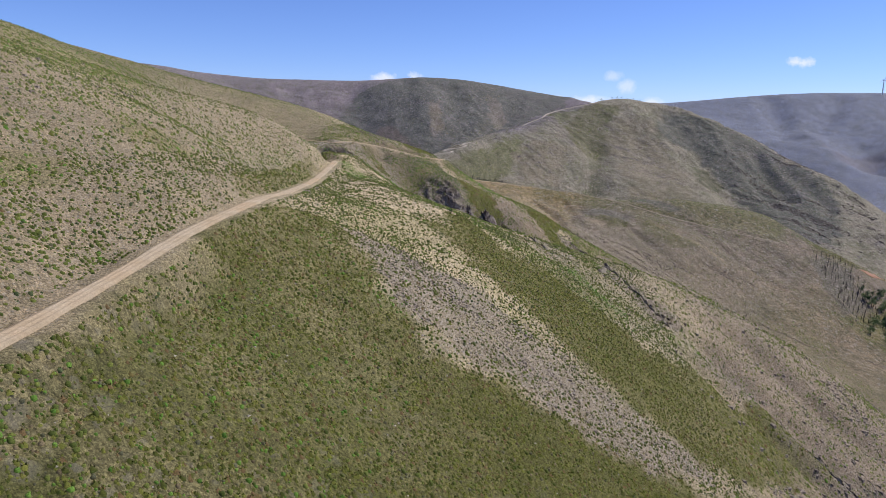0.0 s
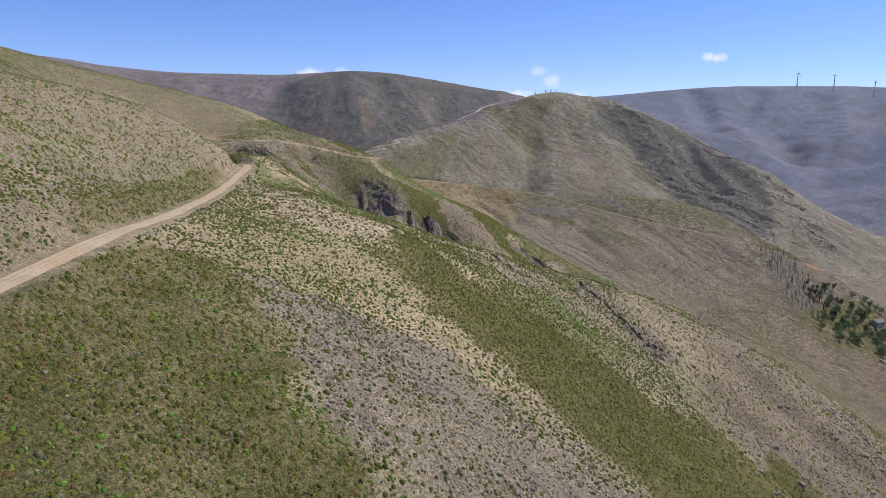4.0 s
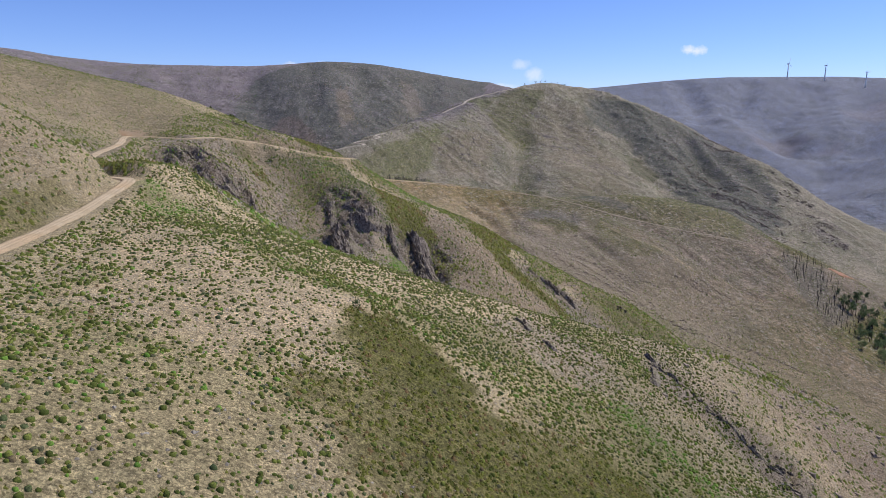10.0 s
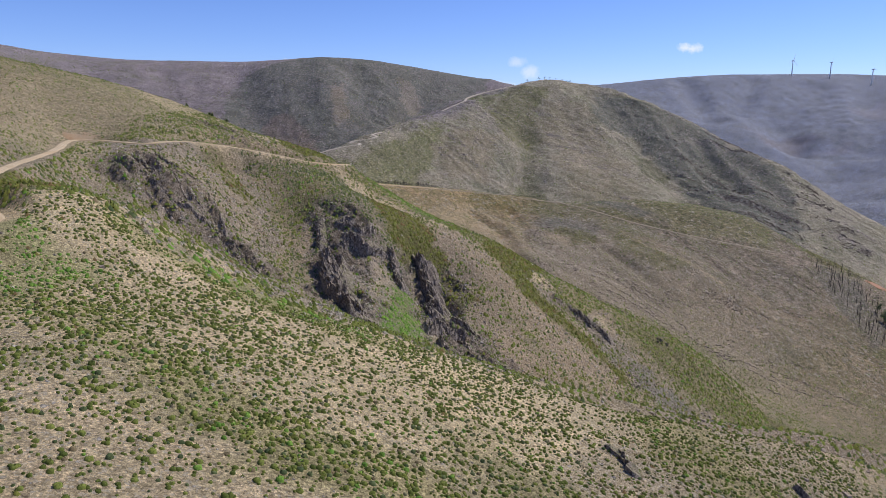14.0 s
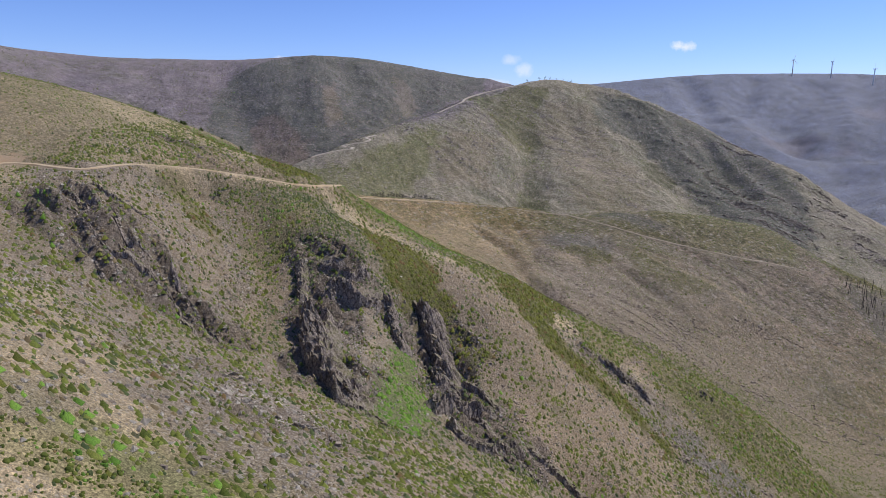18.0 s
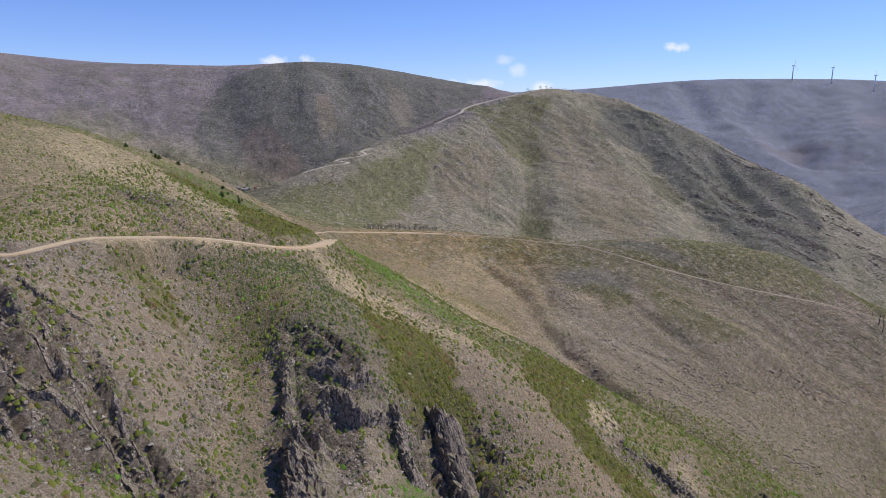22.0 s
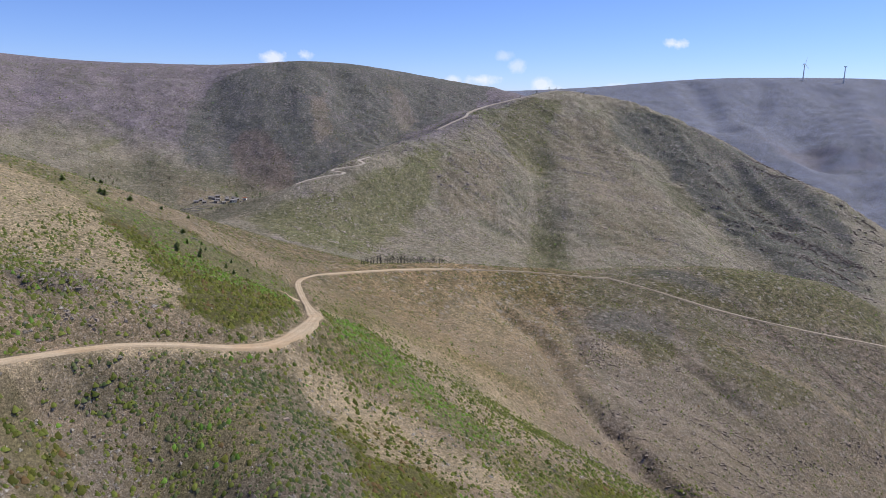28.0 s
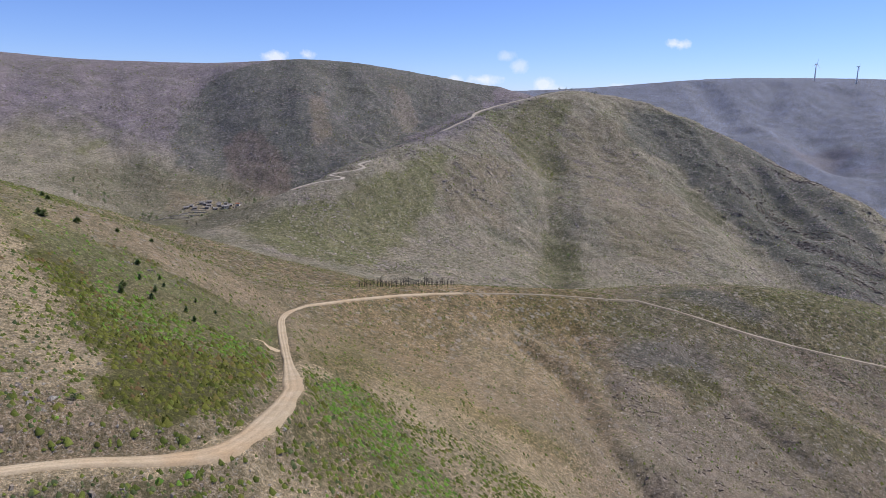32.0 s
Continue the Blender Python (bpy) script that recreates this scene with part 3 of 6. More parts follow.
# the knoll
patch(OLIVE, [(-150, 506), (-141, 504), (-124, 506), (-105, 512), (-78, 511), (-65, 517), (-57, 478), (-51, 432), (-53, 412), (-60, 405), (-71, 408), (-76, 418), (-97, 448), (-116, 473)], 3)
patch(GREEN, [(-146, 506), (-124, 508), (-105, 512), (-78, 511), (-65, 517), (-57, 478), (-62, 440), (-83, 445), (-112, 478)], 6, 0.8)
patch(BRIGHT, [(-130, 500), (-100, 500), (-78, 506), (-80, 490), (-100, 478), (-120, 488)], 6, 0.5)
patch(BRIGHT, [(-146, 506), (-124, 508), (-105, 512), (-78, 511), (-65, 517), (-57, 478), (-60, 436), (-83, 440), (-112, 478)], 6, 0.35)
patch(BARE, [(-135, 519), (-150, 560), (-120, 580), (-84, 560), (-69, 535), (-72, 520), (-104, 516)], 6, 0.6)
patch(GREEN, [(-160, 540), (-230, 590), (-200, 610), (-150, 610), (-120, 595), (-130, 570)], 8, 0.6)
patch(GREEN, [(-230, 440), (-160, 470), (-130, 500), (-160, 530), (-250, 560)], 10, 0.7)
patch(SAND, [(-165, 505), (-150, 500), (-118, 470), (-99, 446), (-78, 416), (-73, 406), (-100, 408), (-130, 424), (-165, 460)], 6, 0.7)
# the bowl and the saddle
patch(STONE, [(74, 566), (97, 586), (119, 576), (160, 575), (230, 560), (260, 500), (189, 450), (110, 470), (72, 480), (64, 520)], 9, 0.45)
patch(STONE, [(200, 640), (260, 640), (320, 600), (280, 560), (230, 590)], 9, 0.4)
patch(DARK, [(76, 600), (113, 618), (124, 592), (100, 570), (79, 574)], 6, 0.7)
patch(DARK, [(128, 690), (170, 700), (190, 668), (176, 650), (150, 668)], 5, 0.7)
patch(BARE, [(0, 592), (50, 606), (56, 545), (40, 510), (14, 518), (-10, 552)], 9, 0.8)
patch(OLIVE, [(15, 628), (129, 690), (160, 664), (172, 592), (147, 570), (118, 612), (35, 606)], 9, 0.4)
patch(GREEN, [(190, 770), (300, 850), (420, 860), (400, 760), (290, 640), (219, 640), (180, 690)], 16, 0.6)
patch(OLIVE, [(300, 660), (400, 720), (480, 720), (430, 660), (390, 620)], 12, 0.7)
patch(RED, [(366, 634), (388, 640), (392, 630), (372, 622)], 2)
patch(GREEN, [(290, 509), (348, 558), (400, 590), (430, 560), (360, 470), (311, 475)], 8)
patch(DARK, [(325, 640), (350, 617), (340, 557), (300, 520), (306, 588)], 8, 0.7)
patch(DARK, [(88, 596), (110, 612), (131, 622), (131, 598), (112, 570), (96, 566), (90, 581)], 5, 0.55)
patch(STONE, [(66, 574), (90, 582), (100, 566), (90, 552), (74, 548), (64, 560)], 5, 0.9)
patch(OLIVE, [(150, 566), (170, 572), (182, 550), (170, 540)], 6, 0.6)
patch(BARE, [(150, 590), (200, 560), (250, 520), (262, 528), (210, 575), (160, 604)], 5, 0.6)
patch(BARE, [(36, 594), (46, 580), (52, 560), (49, 537), (47, 514), (50, 500), (58, 486), (52, 484), (42, 500), (40, 514), (43, 537), (44, 558), (38, 578)], 2.0, 0.9)
patch(SAND, [(5, 584), (29, 605), (41, 591), (47, 567), (34, 543), (10, 537), (-2, 566)], 9, 0.28)
patch(SAND, [(82, 574), (92, 570), (98, 554), (90, 545), (84, 556), (77, 562)], 3.0, 0.45)
patch(OLIVE, [(76, 579), (94, 585), (118, 589), (121, 573), (110, 557), (98, 553), (97, 566), (88, 572)], 3.5, 0.75)
patch(SAND, [(140, 606), (149, 589), (160, 578), (170, 566), (181, 557), (200, 541), (198, 536), (178, 552), (167, 562), (157, 573), (146, 584)], 1.8, 0.6)
patch(OLIVE, [(144, 598), (148, 586), (156, 573), (164, 562), (168, 546), (155, 532), (140, 539), (131, 551), (134, 585)], 4, 0.6)
patch(OLIVE, [(140, 672), (160, 668), (190, 652), (215, 642), (200, 640), (165, 650), (146, 660)], 4, 0.6)
patch(GREEN, [(-42, 491), (-25, 492), (-6, 497), (14, 501), (33, 495), (34, 502), (15, 510), (-5, 511), (-25, 511), (-43, 531)], 4, 0.5)
# the hill across the valley
patch(GREEN, [(-190, 905), (-103, 957), (-53, 997), (12, 1086), (32, 1073), (9, 1008), (-22, 931), (-50, 860), (-126, 828)], 14, 0.75)
patch(OLIVE, [(98, 1167), (120, 1225), (153, 1254), (210, 1250), (170, 1165), (173, 1103), (133, 1083), (107, 1103)], 12, 0.55)
patch(GREEN, [(75, 1215), (200, 1280), (150, 1255), (110, 1190), (85, 1170)], 10, 0.7)
patch(THICKET, [(140, 1082), (156, 1072), (148, 1004), (144, 931), (138, 857), (92, 850), (103, 930), (130, 1006)], 6, 0.7)
patch(GREEN, [(120, 1000), (150, 960), (140, 880), (96, 880)], 8, 0.5)
patch(THICKET, [(-51, 873), (-45, 840), (-10, 840), (-15, 870)], 6, 0.6)
patch(THICKET, [(255, 1023), (265, 992), (259, 952), (245, 973)], 6, 0.6)
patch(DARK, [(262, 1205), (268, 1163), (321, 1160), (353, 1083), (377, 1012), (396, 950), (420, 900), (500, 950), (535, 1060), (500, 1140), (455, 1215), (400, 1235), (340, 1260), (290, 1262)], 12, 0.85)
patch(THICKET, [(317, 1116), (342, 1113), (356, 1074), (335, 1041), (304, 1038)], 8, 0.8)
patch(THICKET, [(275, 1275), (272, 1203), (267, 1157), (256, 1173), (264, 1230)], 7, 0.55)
patch(STONE, [(30, 1080), (110, 1100), (80, 980), (20, 960), (0, 1020)], 16, 0.6)
patch(STONE, [(180, 1200), (250, 1220), (300, 1050), (260, 930), (180, 940), (170, 1060)], 18, 0.6)
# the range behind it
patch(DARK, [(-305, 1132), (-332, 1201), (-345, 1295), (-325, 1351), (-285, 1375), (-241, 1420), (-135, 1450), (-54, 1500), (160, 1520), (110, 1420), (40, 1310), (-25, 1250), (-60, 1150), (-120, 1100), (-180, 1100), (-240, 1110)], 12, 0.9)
patch(RED, [(-265, 1194), (-238, 1212), (-204, 1194), (-177, 1156), (-170, 1110), (-215, 1110), (-245, 1139)], 10, 0.16)
patch(STONE, [(-52, 1378), (-25, 1365), (-4, 1315), (-25, 1271), (-50, 1301)], 9, 0.6)
patch(GREEN, [(-440, 1130), (-420, 1180), (-405, 1180), (-415, 1130)], 8, 0.6)
patch(STONE, [(-166, 1273), (-144, 1292), (-132, 1212), (-144, 1185), (-156, 1222)], 9, 0.8)
patch(THICKET, [(-420, 1046), (-300, 991), (-192, 900), (-172, 924), (-185, 1101), (-240, 1140), (-299, 1130), (-400, 1125)], 22, 0.7)
patch(BARE, [(-310, 1085), (-262, 1090), (-225, 1060), (-235, 1020), (-290, 1040)], 10, 0.6)
patch(RED, [(840, 1850), (1000, 1900), (1050, 1760), (900, 1700)], 50, 0.12)
patch(RED, [(1250, 2050), (1420, 2100), (1450, 1900), (1280, 1850)], 60, 0.10)
patch(GREEN, [(-276, 974), (-236, 962), (-240, 948), (-262, 944)], 4)


def inside(outline, x, y):
    """How far each place lies inside an outline, in metres; outside is negative."""
    pts = np.array(outline, float)
    far = np.full(x.shape, 1e9)
    odd = np.zeros(x.shape, bool)
    for (ax, ay), (bx, by) in zip(pts, np.roll(pts, -1, 0)):
        dx, dy = bx - ax, by - ay
        u = np.clip(((x - ax) * dx + (y - ay) * dy) / (dx * dx + dy * dy + 1e-9), 0, 1)
        far = np.minimum(far, (x - ax - u * dx) ** 2 + (y - ay - u * dy) ** 2)
        if ay != by:
            odd ^= ((ay > y) != (by > y)) & (x < ax + (y - ay) / (by - ay) * dx)
    return np.where(odd, 1, -1) * np.sqrt(far)


def cover_at(x, y):
    """The share of each kind of cover at each place."""
    shares = {k: np.zeros(x.shape) for k in (GREEN, OLIVE, STONE, DARK, BARE, RED, BRIGHT, THICKET, SAND)}
    for kind, outline, soft, amount in PATCHES:
        pts = np.array(outline, float)
        (x0, y0), (x1, y1) = pts.min(0) - 3 * soft, pts.max(0) + 3 * soft
        near = (x > x0) & (x < x1) & (y > y0) & (y < y1)
        if not near.any():
            continue
        px, py = x[near], y[near]
        ragged = soft * (1.1 * fbm(px, py, 3.2 * soft, 3, 51) + 0.8 * fbm(px, py, 0.9 * soft, 2, 57))
        share = amount * ramp(inside(outline, px, py) + ragged, -0.45 * soft, 0.45 * soft)
        for other in shares:
            shares[other][near] *= 1 - share
        shares[kind][near] += share
    return shares


def cover_colours(x, y, z):
    shares = cover_at(x, y)
    big = fbm(x, y, 45, 4, 61)
    mid = fbm(x, y, 12, 3, 67)
    # open ground, by where it lies
    near = np.array([0.470, 0.380, 0.232])
    upper = np.array([0.330, 0.264, 0.168])
    bowl = np.array([0.335, 0.242, 0.142])
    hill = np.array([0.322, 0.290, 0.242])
    # ridge (purple heath) and plateau have the blue of distant haze mixed into their colour
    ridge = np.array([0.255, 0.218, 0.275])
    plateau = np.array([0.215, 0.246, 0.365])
    base = np.broadcast_to(near, x.shape + (3,)).copy()

    def over(tint, share):
        base[...] = base * (1 - share[..., None]) + np.asarray(tint) * share[..., None]

    over([0.285, 0.218, 0.147], ramp(y + 0.3 * x, 190, 225))
    over([0.245, 0.192, 0.135], ramp(x - 0.05 * y, 45, 85))
    over([0.300, 0.246, 0.150], ramp(x, 4, 30) * (1 - ramp(y, 195, 215)) * (1 - ramp(x, 60, 85)))
    over(upper, ramp(-x - 0.18 * y, 25, 45))
    over([0.225, 0.178, 0.130], 0.85 * ramp(y, 205, 225) * (1 - ramp(y, 285, 320)))
    over(bowl, ramp(y - 0.25 * x, 455, 500) * ramp(x, -70, -40))
    over([0.275, 0.226, 0.190], ramp(y - 0.25 * x, 455, 500) * ramp(x + 0.25 * (600 - y), 45, 105))
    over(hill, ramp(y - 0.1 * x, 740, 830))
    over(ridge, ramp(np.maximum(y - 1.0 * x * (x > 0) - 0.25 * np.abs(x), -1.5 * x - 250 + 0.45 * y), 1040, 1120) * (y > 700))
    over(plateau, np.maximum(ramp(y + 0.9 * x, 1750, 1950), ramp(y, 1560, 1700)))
    banded = ramp(y - 0.1 * x, 760, 840) * (1 - ramp(y, 1380, 1440)) * (1 - ramp(y + 0.9 * x, 1750, 1950))
    bands = far_strata(x, y)
    over([0.395, 0.342, 0.312], banded * ramp(bands, 0.5, 1.8) * 0.55)
    over([0.165, 0.170, 0.125], banded * ramp(-bands, 0.2, 1.6) * 0.55)
    base *= (1 + 0.16 * big + 0.16 * mid)[..., None]
    grassy = np.clip(0.30 * ramp(fbm(x, y, 30, 4, 71), 0.05, 0.5), 0, 1) * (1 - ramp(y, 700, 1000))
    over([0.115, 0.125, 0.050], grassy)
    # DARK: dark rock and scrub, with a blue cast put in for distant haze
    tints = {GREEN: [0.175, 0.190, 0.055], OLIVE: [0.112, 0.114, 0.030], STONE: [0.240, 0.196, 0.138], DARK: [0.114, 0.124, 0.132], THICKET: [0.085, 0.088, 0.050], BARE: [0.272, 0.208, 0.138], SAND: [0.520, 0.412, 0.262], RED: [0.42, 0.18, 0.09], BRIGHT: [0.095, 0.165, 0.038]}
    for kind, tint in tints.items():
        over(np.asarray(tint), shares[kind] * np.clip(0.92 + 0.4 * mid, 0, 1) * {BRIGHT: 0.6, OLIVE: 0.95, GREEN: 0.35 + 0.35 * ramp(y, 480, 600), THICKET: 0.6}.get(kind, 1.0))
    return base, shares


def set_colour(me, name, rgb):
    data = np.ones((len(rgb), 4))
    data[:, : rgb.shape[1]] = rgb
    me.attributes.new(name, "FLOAT_COLOR", "POINT").data.foreach_set("color", data.ravel())


# ---- materials ----
def nodes_of(name):
    mat = bpy.data.materials.new(name)
    mat.use_nodes = True
    nt = mat.node_tree
    b = nt.nodes["Principled BSDF"]
    b.inputs["Roughness"].default_value = 0.9
    b.inputs["Specular IOR Level"].default_value = 0.15
    return mat, nt, b


def node(nt, kind, **values):
    n = nt.nodes.new(kind)
    for key, value in values.items():
        if key in n.inputs:
            n.inputs[key].default_value = value
    return n


def mixed(nt, blend, factor, a, b):
    """A colour mix; factor, a and b are values or sockets."""
    n = nt.nodes.new("ShaderNodeMix")
    n.data_type, n.blend_type = "RGBA", blend
    for socket, value in ((n.inputs[0], factor), (n.inputs[6], a), (n.inputs[7], b)):
        if isinstance(value, bpy.types.NodeSocket):
            nt.links.new(value, socket)
        else:
            socket.default_value = value if not isinstance(value, tuple) else (*value, 1)[:4]
    return n.outputs[2]


def ranged(nt, value, lo, hi, to_lo=0.0, to_hi=1.0):
    n = nt.nodes.new("ShaderNodeMapRange")
    n.inputs[1].default_value, n.inputs[2].default_value, n.inputs[3].default_value, n.inputs[4].default_value = lo, hi, to_lo, to_hi
    nt.links.new(value, n.inputs[0])
    return n.outputs[0]


def times(nt, a, b):
    n = nt.nodes.new("ShaderNodeMath")
    n.operation = "MULTIPLY"
    for socket, value in zip(n.inputs, (a, b)):
        if isinstance(value, bpy.types.NodeSocket):
            nt.links.new(value, socket)
        else:
            socket.default_value = value
    return n.outputs[0]


def noise_of(nt, scale, detail=4.0, rough=0.6, where=None):
    n = nt.nodes.new("ShaderNodeTexNoise")
    n.inputs["Scale"].default_value, n.inputs["Detail"].default_value, n.inputs["Roughness"].default_value = scale, detail, rough
    if where is not None:
        nt.links.new(where, n.inputs["Vector"])
    return n.outputs[0]


def turned(nt, where, degrees, stretch):
    """Places turned about the upright, and drawn out along the turned x."""
    n = nt.nodes.new("ShaderNodeMapping")
    n.vector_type = "TEXTURE"
    n.inputs["Rotation"].default_value = (0, 0, radians(degrees))
    n.inputs["Scale"].default_value = (stretch, 1, 1)
    nt.links.new(where, n.inputs["Vector"])
    return n.outputs[0]


def cells_of(nt, scale, where=None):
    n = nt.nodes.new("ShaderNodeTexVoronoi")
    n.inputs["Scale"].default_value = scale
    if where is not None:
        nt.links.new(where, n.inputs["Vector"])
    return n


def heath_material():
    mat, nt, b = nodes_of("heath_ground")
    place = nt.nodes.new("ShaderNodeNewGeometry").outputs["Position"]
    cover = nt.nodes.new("ShaderNodeAttribute")
    cover.attribute_name = "cover"
    grain = nt.nodes.new("ShaderNodeAttribute")
    grain.attribute_name = "grain"
    split = nt.nodes.new("ShaderNodeSeparateColor")
    nt.links.new(grain.outputs["Color"], split.inputs[0])
    stony, scrubby, wide = split.outputs[0], split.outputs[1], split.outputs[2]
    colour = cover.outputs["Color"]
    # soil: fine and broad variation
    fine, broad = noise_of(nt, 2.4, 8, 0.8, place), noise_of(nt, 0.22, 5, 0.6, place)
    colour = mixed(nt, "MULTIPLY", 1.0, colour, mixed(nt, "MIX", ranged(nt, fine, 0.36, 0.64), (0.48, 0.46, 0.44), (1.56, 1.56, 1.54)))
    colour = mixed(nt, "MULTIPLY", 0.8, colour, mixed(nt, "MIX", ranged(nt, broad, 0.3, 0.7), (0.78, 0.80, 0.76), (1.22, 1.18, 1.16)))
    # stones, clods and tufts: every cell with a tone of its own
    for scale, low, high in ((6.5, 0.60, 1.40), (3.0, 0.80, 1.20)):
        cells = cells_of(nt, scale, place)
        tone = nt.nodes.new("ShaderNodeSeparateColor")
        nt.links.new(cells.outputs["Color"], tone.inputs[0])
        colour = mixed(nt, "MULTIPLY", 1.0, colour, mixed(nt, "MIX", tone.outputs[0], (low, low, low), (high, high, high)))
        speck = times(nt, times(nt, ranged(nt, tone.outputs[1], 0.74, 0.80), ranged(nt, cells.outputs["Distance"], 0.55, 0.40)), stony)
        colour = mixed(nt, "MIX", speck, colour, (0.52, 0.46, 0.37))
    # low scrub in clumps, at two sizes
    for scale, share in ((1.9, 0.8), (0.8, 0.9)):
        clump = cells_of(nt, scale, place)
        bush = times(nt, times(nt, ranged(nt, clump.outputs["Distance"], 0.60, 0.42), share), scrubby)
        colour = mixed(nt, "MIX", bush, colour, mixed(nt, "MIX", broad, (0.040, 0.042, 0.018), (0.100, 0.094, 0.038)))
    # broken rock and scrub on the far slopes, drawn out along the strata
    lain = turned(nt, place, -36.9, 2.0)
    rough, coarse = noise_of(nt, 0.45, 9, 0.85, lain), noise_of(nt, 0.035, 6, 0.7, place)
    colour = mixed(nt, "MULTIPLY", wide, colour, mixed(nt, "MIX", ranged(nt, rough, 0.36, 0.64), (0.47, 0.48, 0.48), (1.54, 1.51, 1.49)))
    colour = mixed(nt, "MULTIPLY", times(nt, wide, 0.6), colour, mixed(nt, "MIX", ranged(nt, coarse, 0.35, 0.65), (0.76, 0.84, 0.76), (1.22, 1.14, 1.14)))
    for scale, share in ((0.34, 0.75), (0.85, 0.85)):
        scrub = cells_of(nt, scale, place)
        tone = nt.nodes.new("ShaderNodeSeparateColor")
        nt.links.new(scrub.outputs["Color"], tone.inputs[0])
        near_cell = ranged(nt, scrub.outputs["Distance"], 0.55, 0.35)
        colour = mixed(nt, "MULTIPLY", wide, colour, mixed(nt, "MIX", tone.outputs[0], (0.78, 0.79, 0.76), (1.22, 1.20, 1.18)))
        colour = mixed(nt, "MIX", times(nt, times(nt, ranged(nt, tone.outputs[1], 0.66, 0.72), near_cell), times(nt, wide, share)), colour, (0.070, 0.074, 0.038))
        colour = mixed(nt, "MIX", times(nt, times(nt, ranged(nt, tone.outputs[2], 0.82, 0.86), near_cell), times(nt, wide, 0.6)), colour, (0.480, 0.430, 0.370))
    # bedrock: cracked along the strata, pale where it is freshly split
    crack, split_rock = noise_of(nt, 1.1, 9, 0.8, turned(nt, place, -36.9, 2.6)), noise_of(nt, 0.5, 6, 0.7, place)
    rock = mixed(nt, "MIX", ranged(nt, split_rock, 0.40, 0.66), (0.190, 0.155, 0.124), (0.400, 0.338, 0.272))
    rock = mixed(nt, "MULTIPLY", 1.0, rock, mixed(nt, "MIX", ranged(nt, crack, 0.40, 0.60), (0.42, 0.41, 0.41), (1.50, 1.46, 1.40)))
    bare_rock = times(nt, grain.outputs["Alpha"], ranged(nt, noise_of(nt, 0.32, 7, 0.75, place), 0.36, 0.52))
    colour = mixed(nt, "MIX", bare_rock, colour, rock)
    nt.links.new(colour, b.inputs["Base Color"])
    bump = nt.nodes.new("ShaderNodeBump")
    bump.inputs["Strength"].default_value, bump.inputs["Distance"].default_value = 1.0, 0.4
    nt.links.new(fine, bump.inputs["Height"])
    bump2 = nt.nodes.new("ShaderNodeBump")
    bump2.inputs["Distance"].default_value = 2.6
    nt.links.new(times(nt, wide, 0.8), bump2.inputs["Strength"])
    nt.links.new(rough, bump2.inputs["Height"])
    nt.links.new(bump.outputs[0], bump2.inputs["Normal"])
    bump3 = nt.nodes.new("ShaderNodeBump")
    bump3.inputs["Distance"].default_value = 1.2
    nt.links.new(grain.outputs["Alpha"], bump3.inputs["Strength"])
    nt.links.new(crack, bump3.inputs["Height"])
    nt.links.new(bump2.outputs[0], bump3.inputs["Normal"])
    nt.links.new(bump3.outputs[0], b.inputs["Normal"])
    b.inputs["Roughness"].default_value = 0.95
    return mat


def leafy_material(name, dark, light, dry=None):
    """Foliage whose tint varies from plant to plant."""
    mat, nt, b = nodes_of(name)
    geo = nt.nodes.new("ShaderNodeNewGeometry")
    each = geo.outputs["Random Per Island"]
    colour = mixed(nt, "MIX", each, dark, light)
    if dry:
        colour = mixed(nt, "MIX", ranged(nt, each, 0.82, 0.9), colour, dry)
    colour = mixed(nt, "MULTIPLY", 0.85, colour, mixed(nt, "MIX", ranged(nt, noise_of(nt, 9.0, 4, 0.75, geo.outputs["Position"]), 0.34, 0.66), (0.42, 0.42, 0.40), (1.60, 1.58, 1.45)))
    nt.links.new(colour, b.inputs["Base Color"])
    return mat


def stone_material(name, dark, light, scale=1.2):
    mat, nt, b = nodes_of(name)
    geo = nt.nodes.new("ShaderNodeNewGeometry")
    info = nt.nodes.new("ShaderNodeObjectInfo")
    colour = mixed(nt, "MIX", geo.outputs["Random Per Island"], dark, light)
    colour = mixed(nt, "MULTIPLY", 1.0, colour, mixed(nt, "MIX", info.outputs["Random"], (0.8, 0.8, 0.8), (1.2, 1.18, 1.15)))
    grit = noise_of(nt, scale, 6, 0.7, geo.outputs["Position"])
    colour = mixed(nt, "MULTIPLY", 1.0, colour, mixed(nt, "MIX", ranged(nt, grit, 0.3, 0.7), (0.55, 0.55, 0.56), (1.5, 1.48, 1.42)))
    lichen = noise_of(nt, 0.7 * scale, 5, 0.6, geo.outputs["Position"])
    colour = mixed(nt, "MIX", ranged(nt, lichen, 0.60, 0.70, 0, 0.5), colour, (0.17, 0.17, 0.10))
    nt.links.new(colour, b.inputs["Base Color"])
    bump = nt.nodes.new("ShaderNodeBump")
    bump.inputs["Distance"].default_value = 0.3
    nt.links.new(grit, bump.inputs["Height"])
    nt.links.new(bump.outputs[0], b.inputs["Normal"])
    return mat


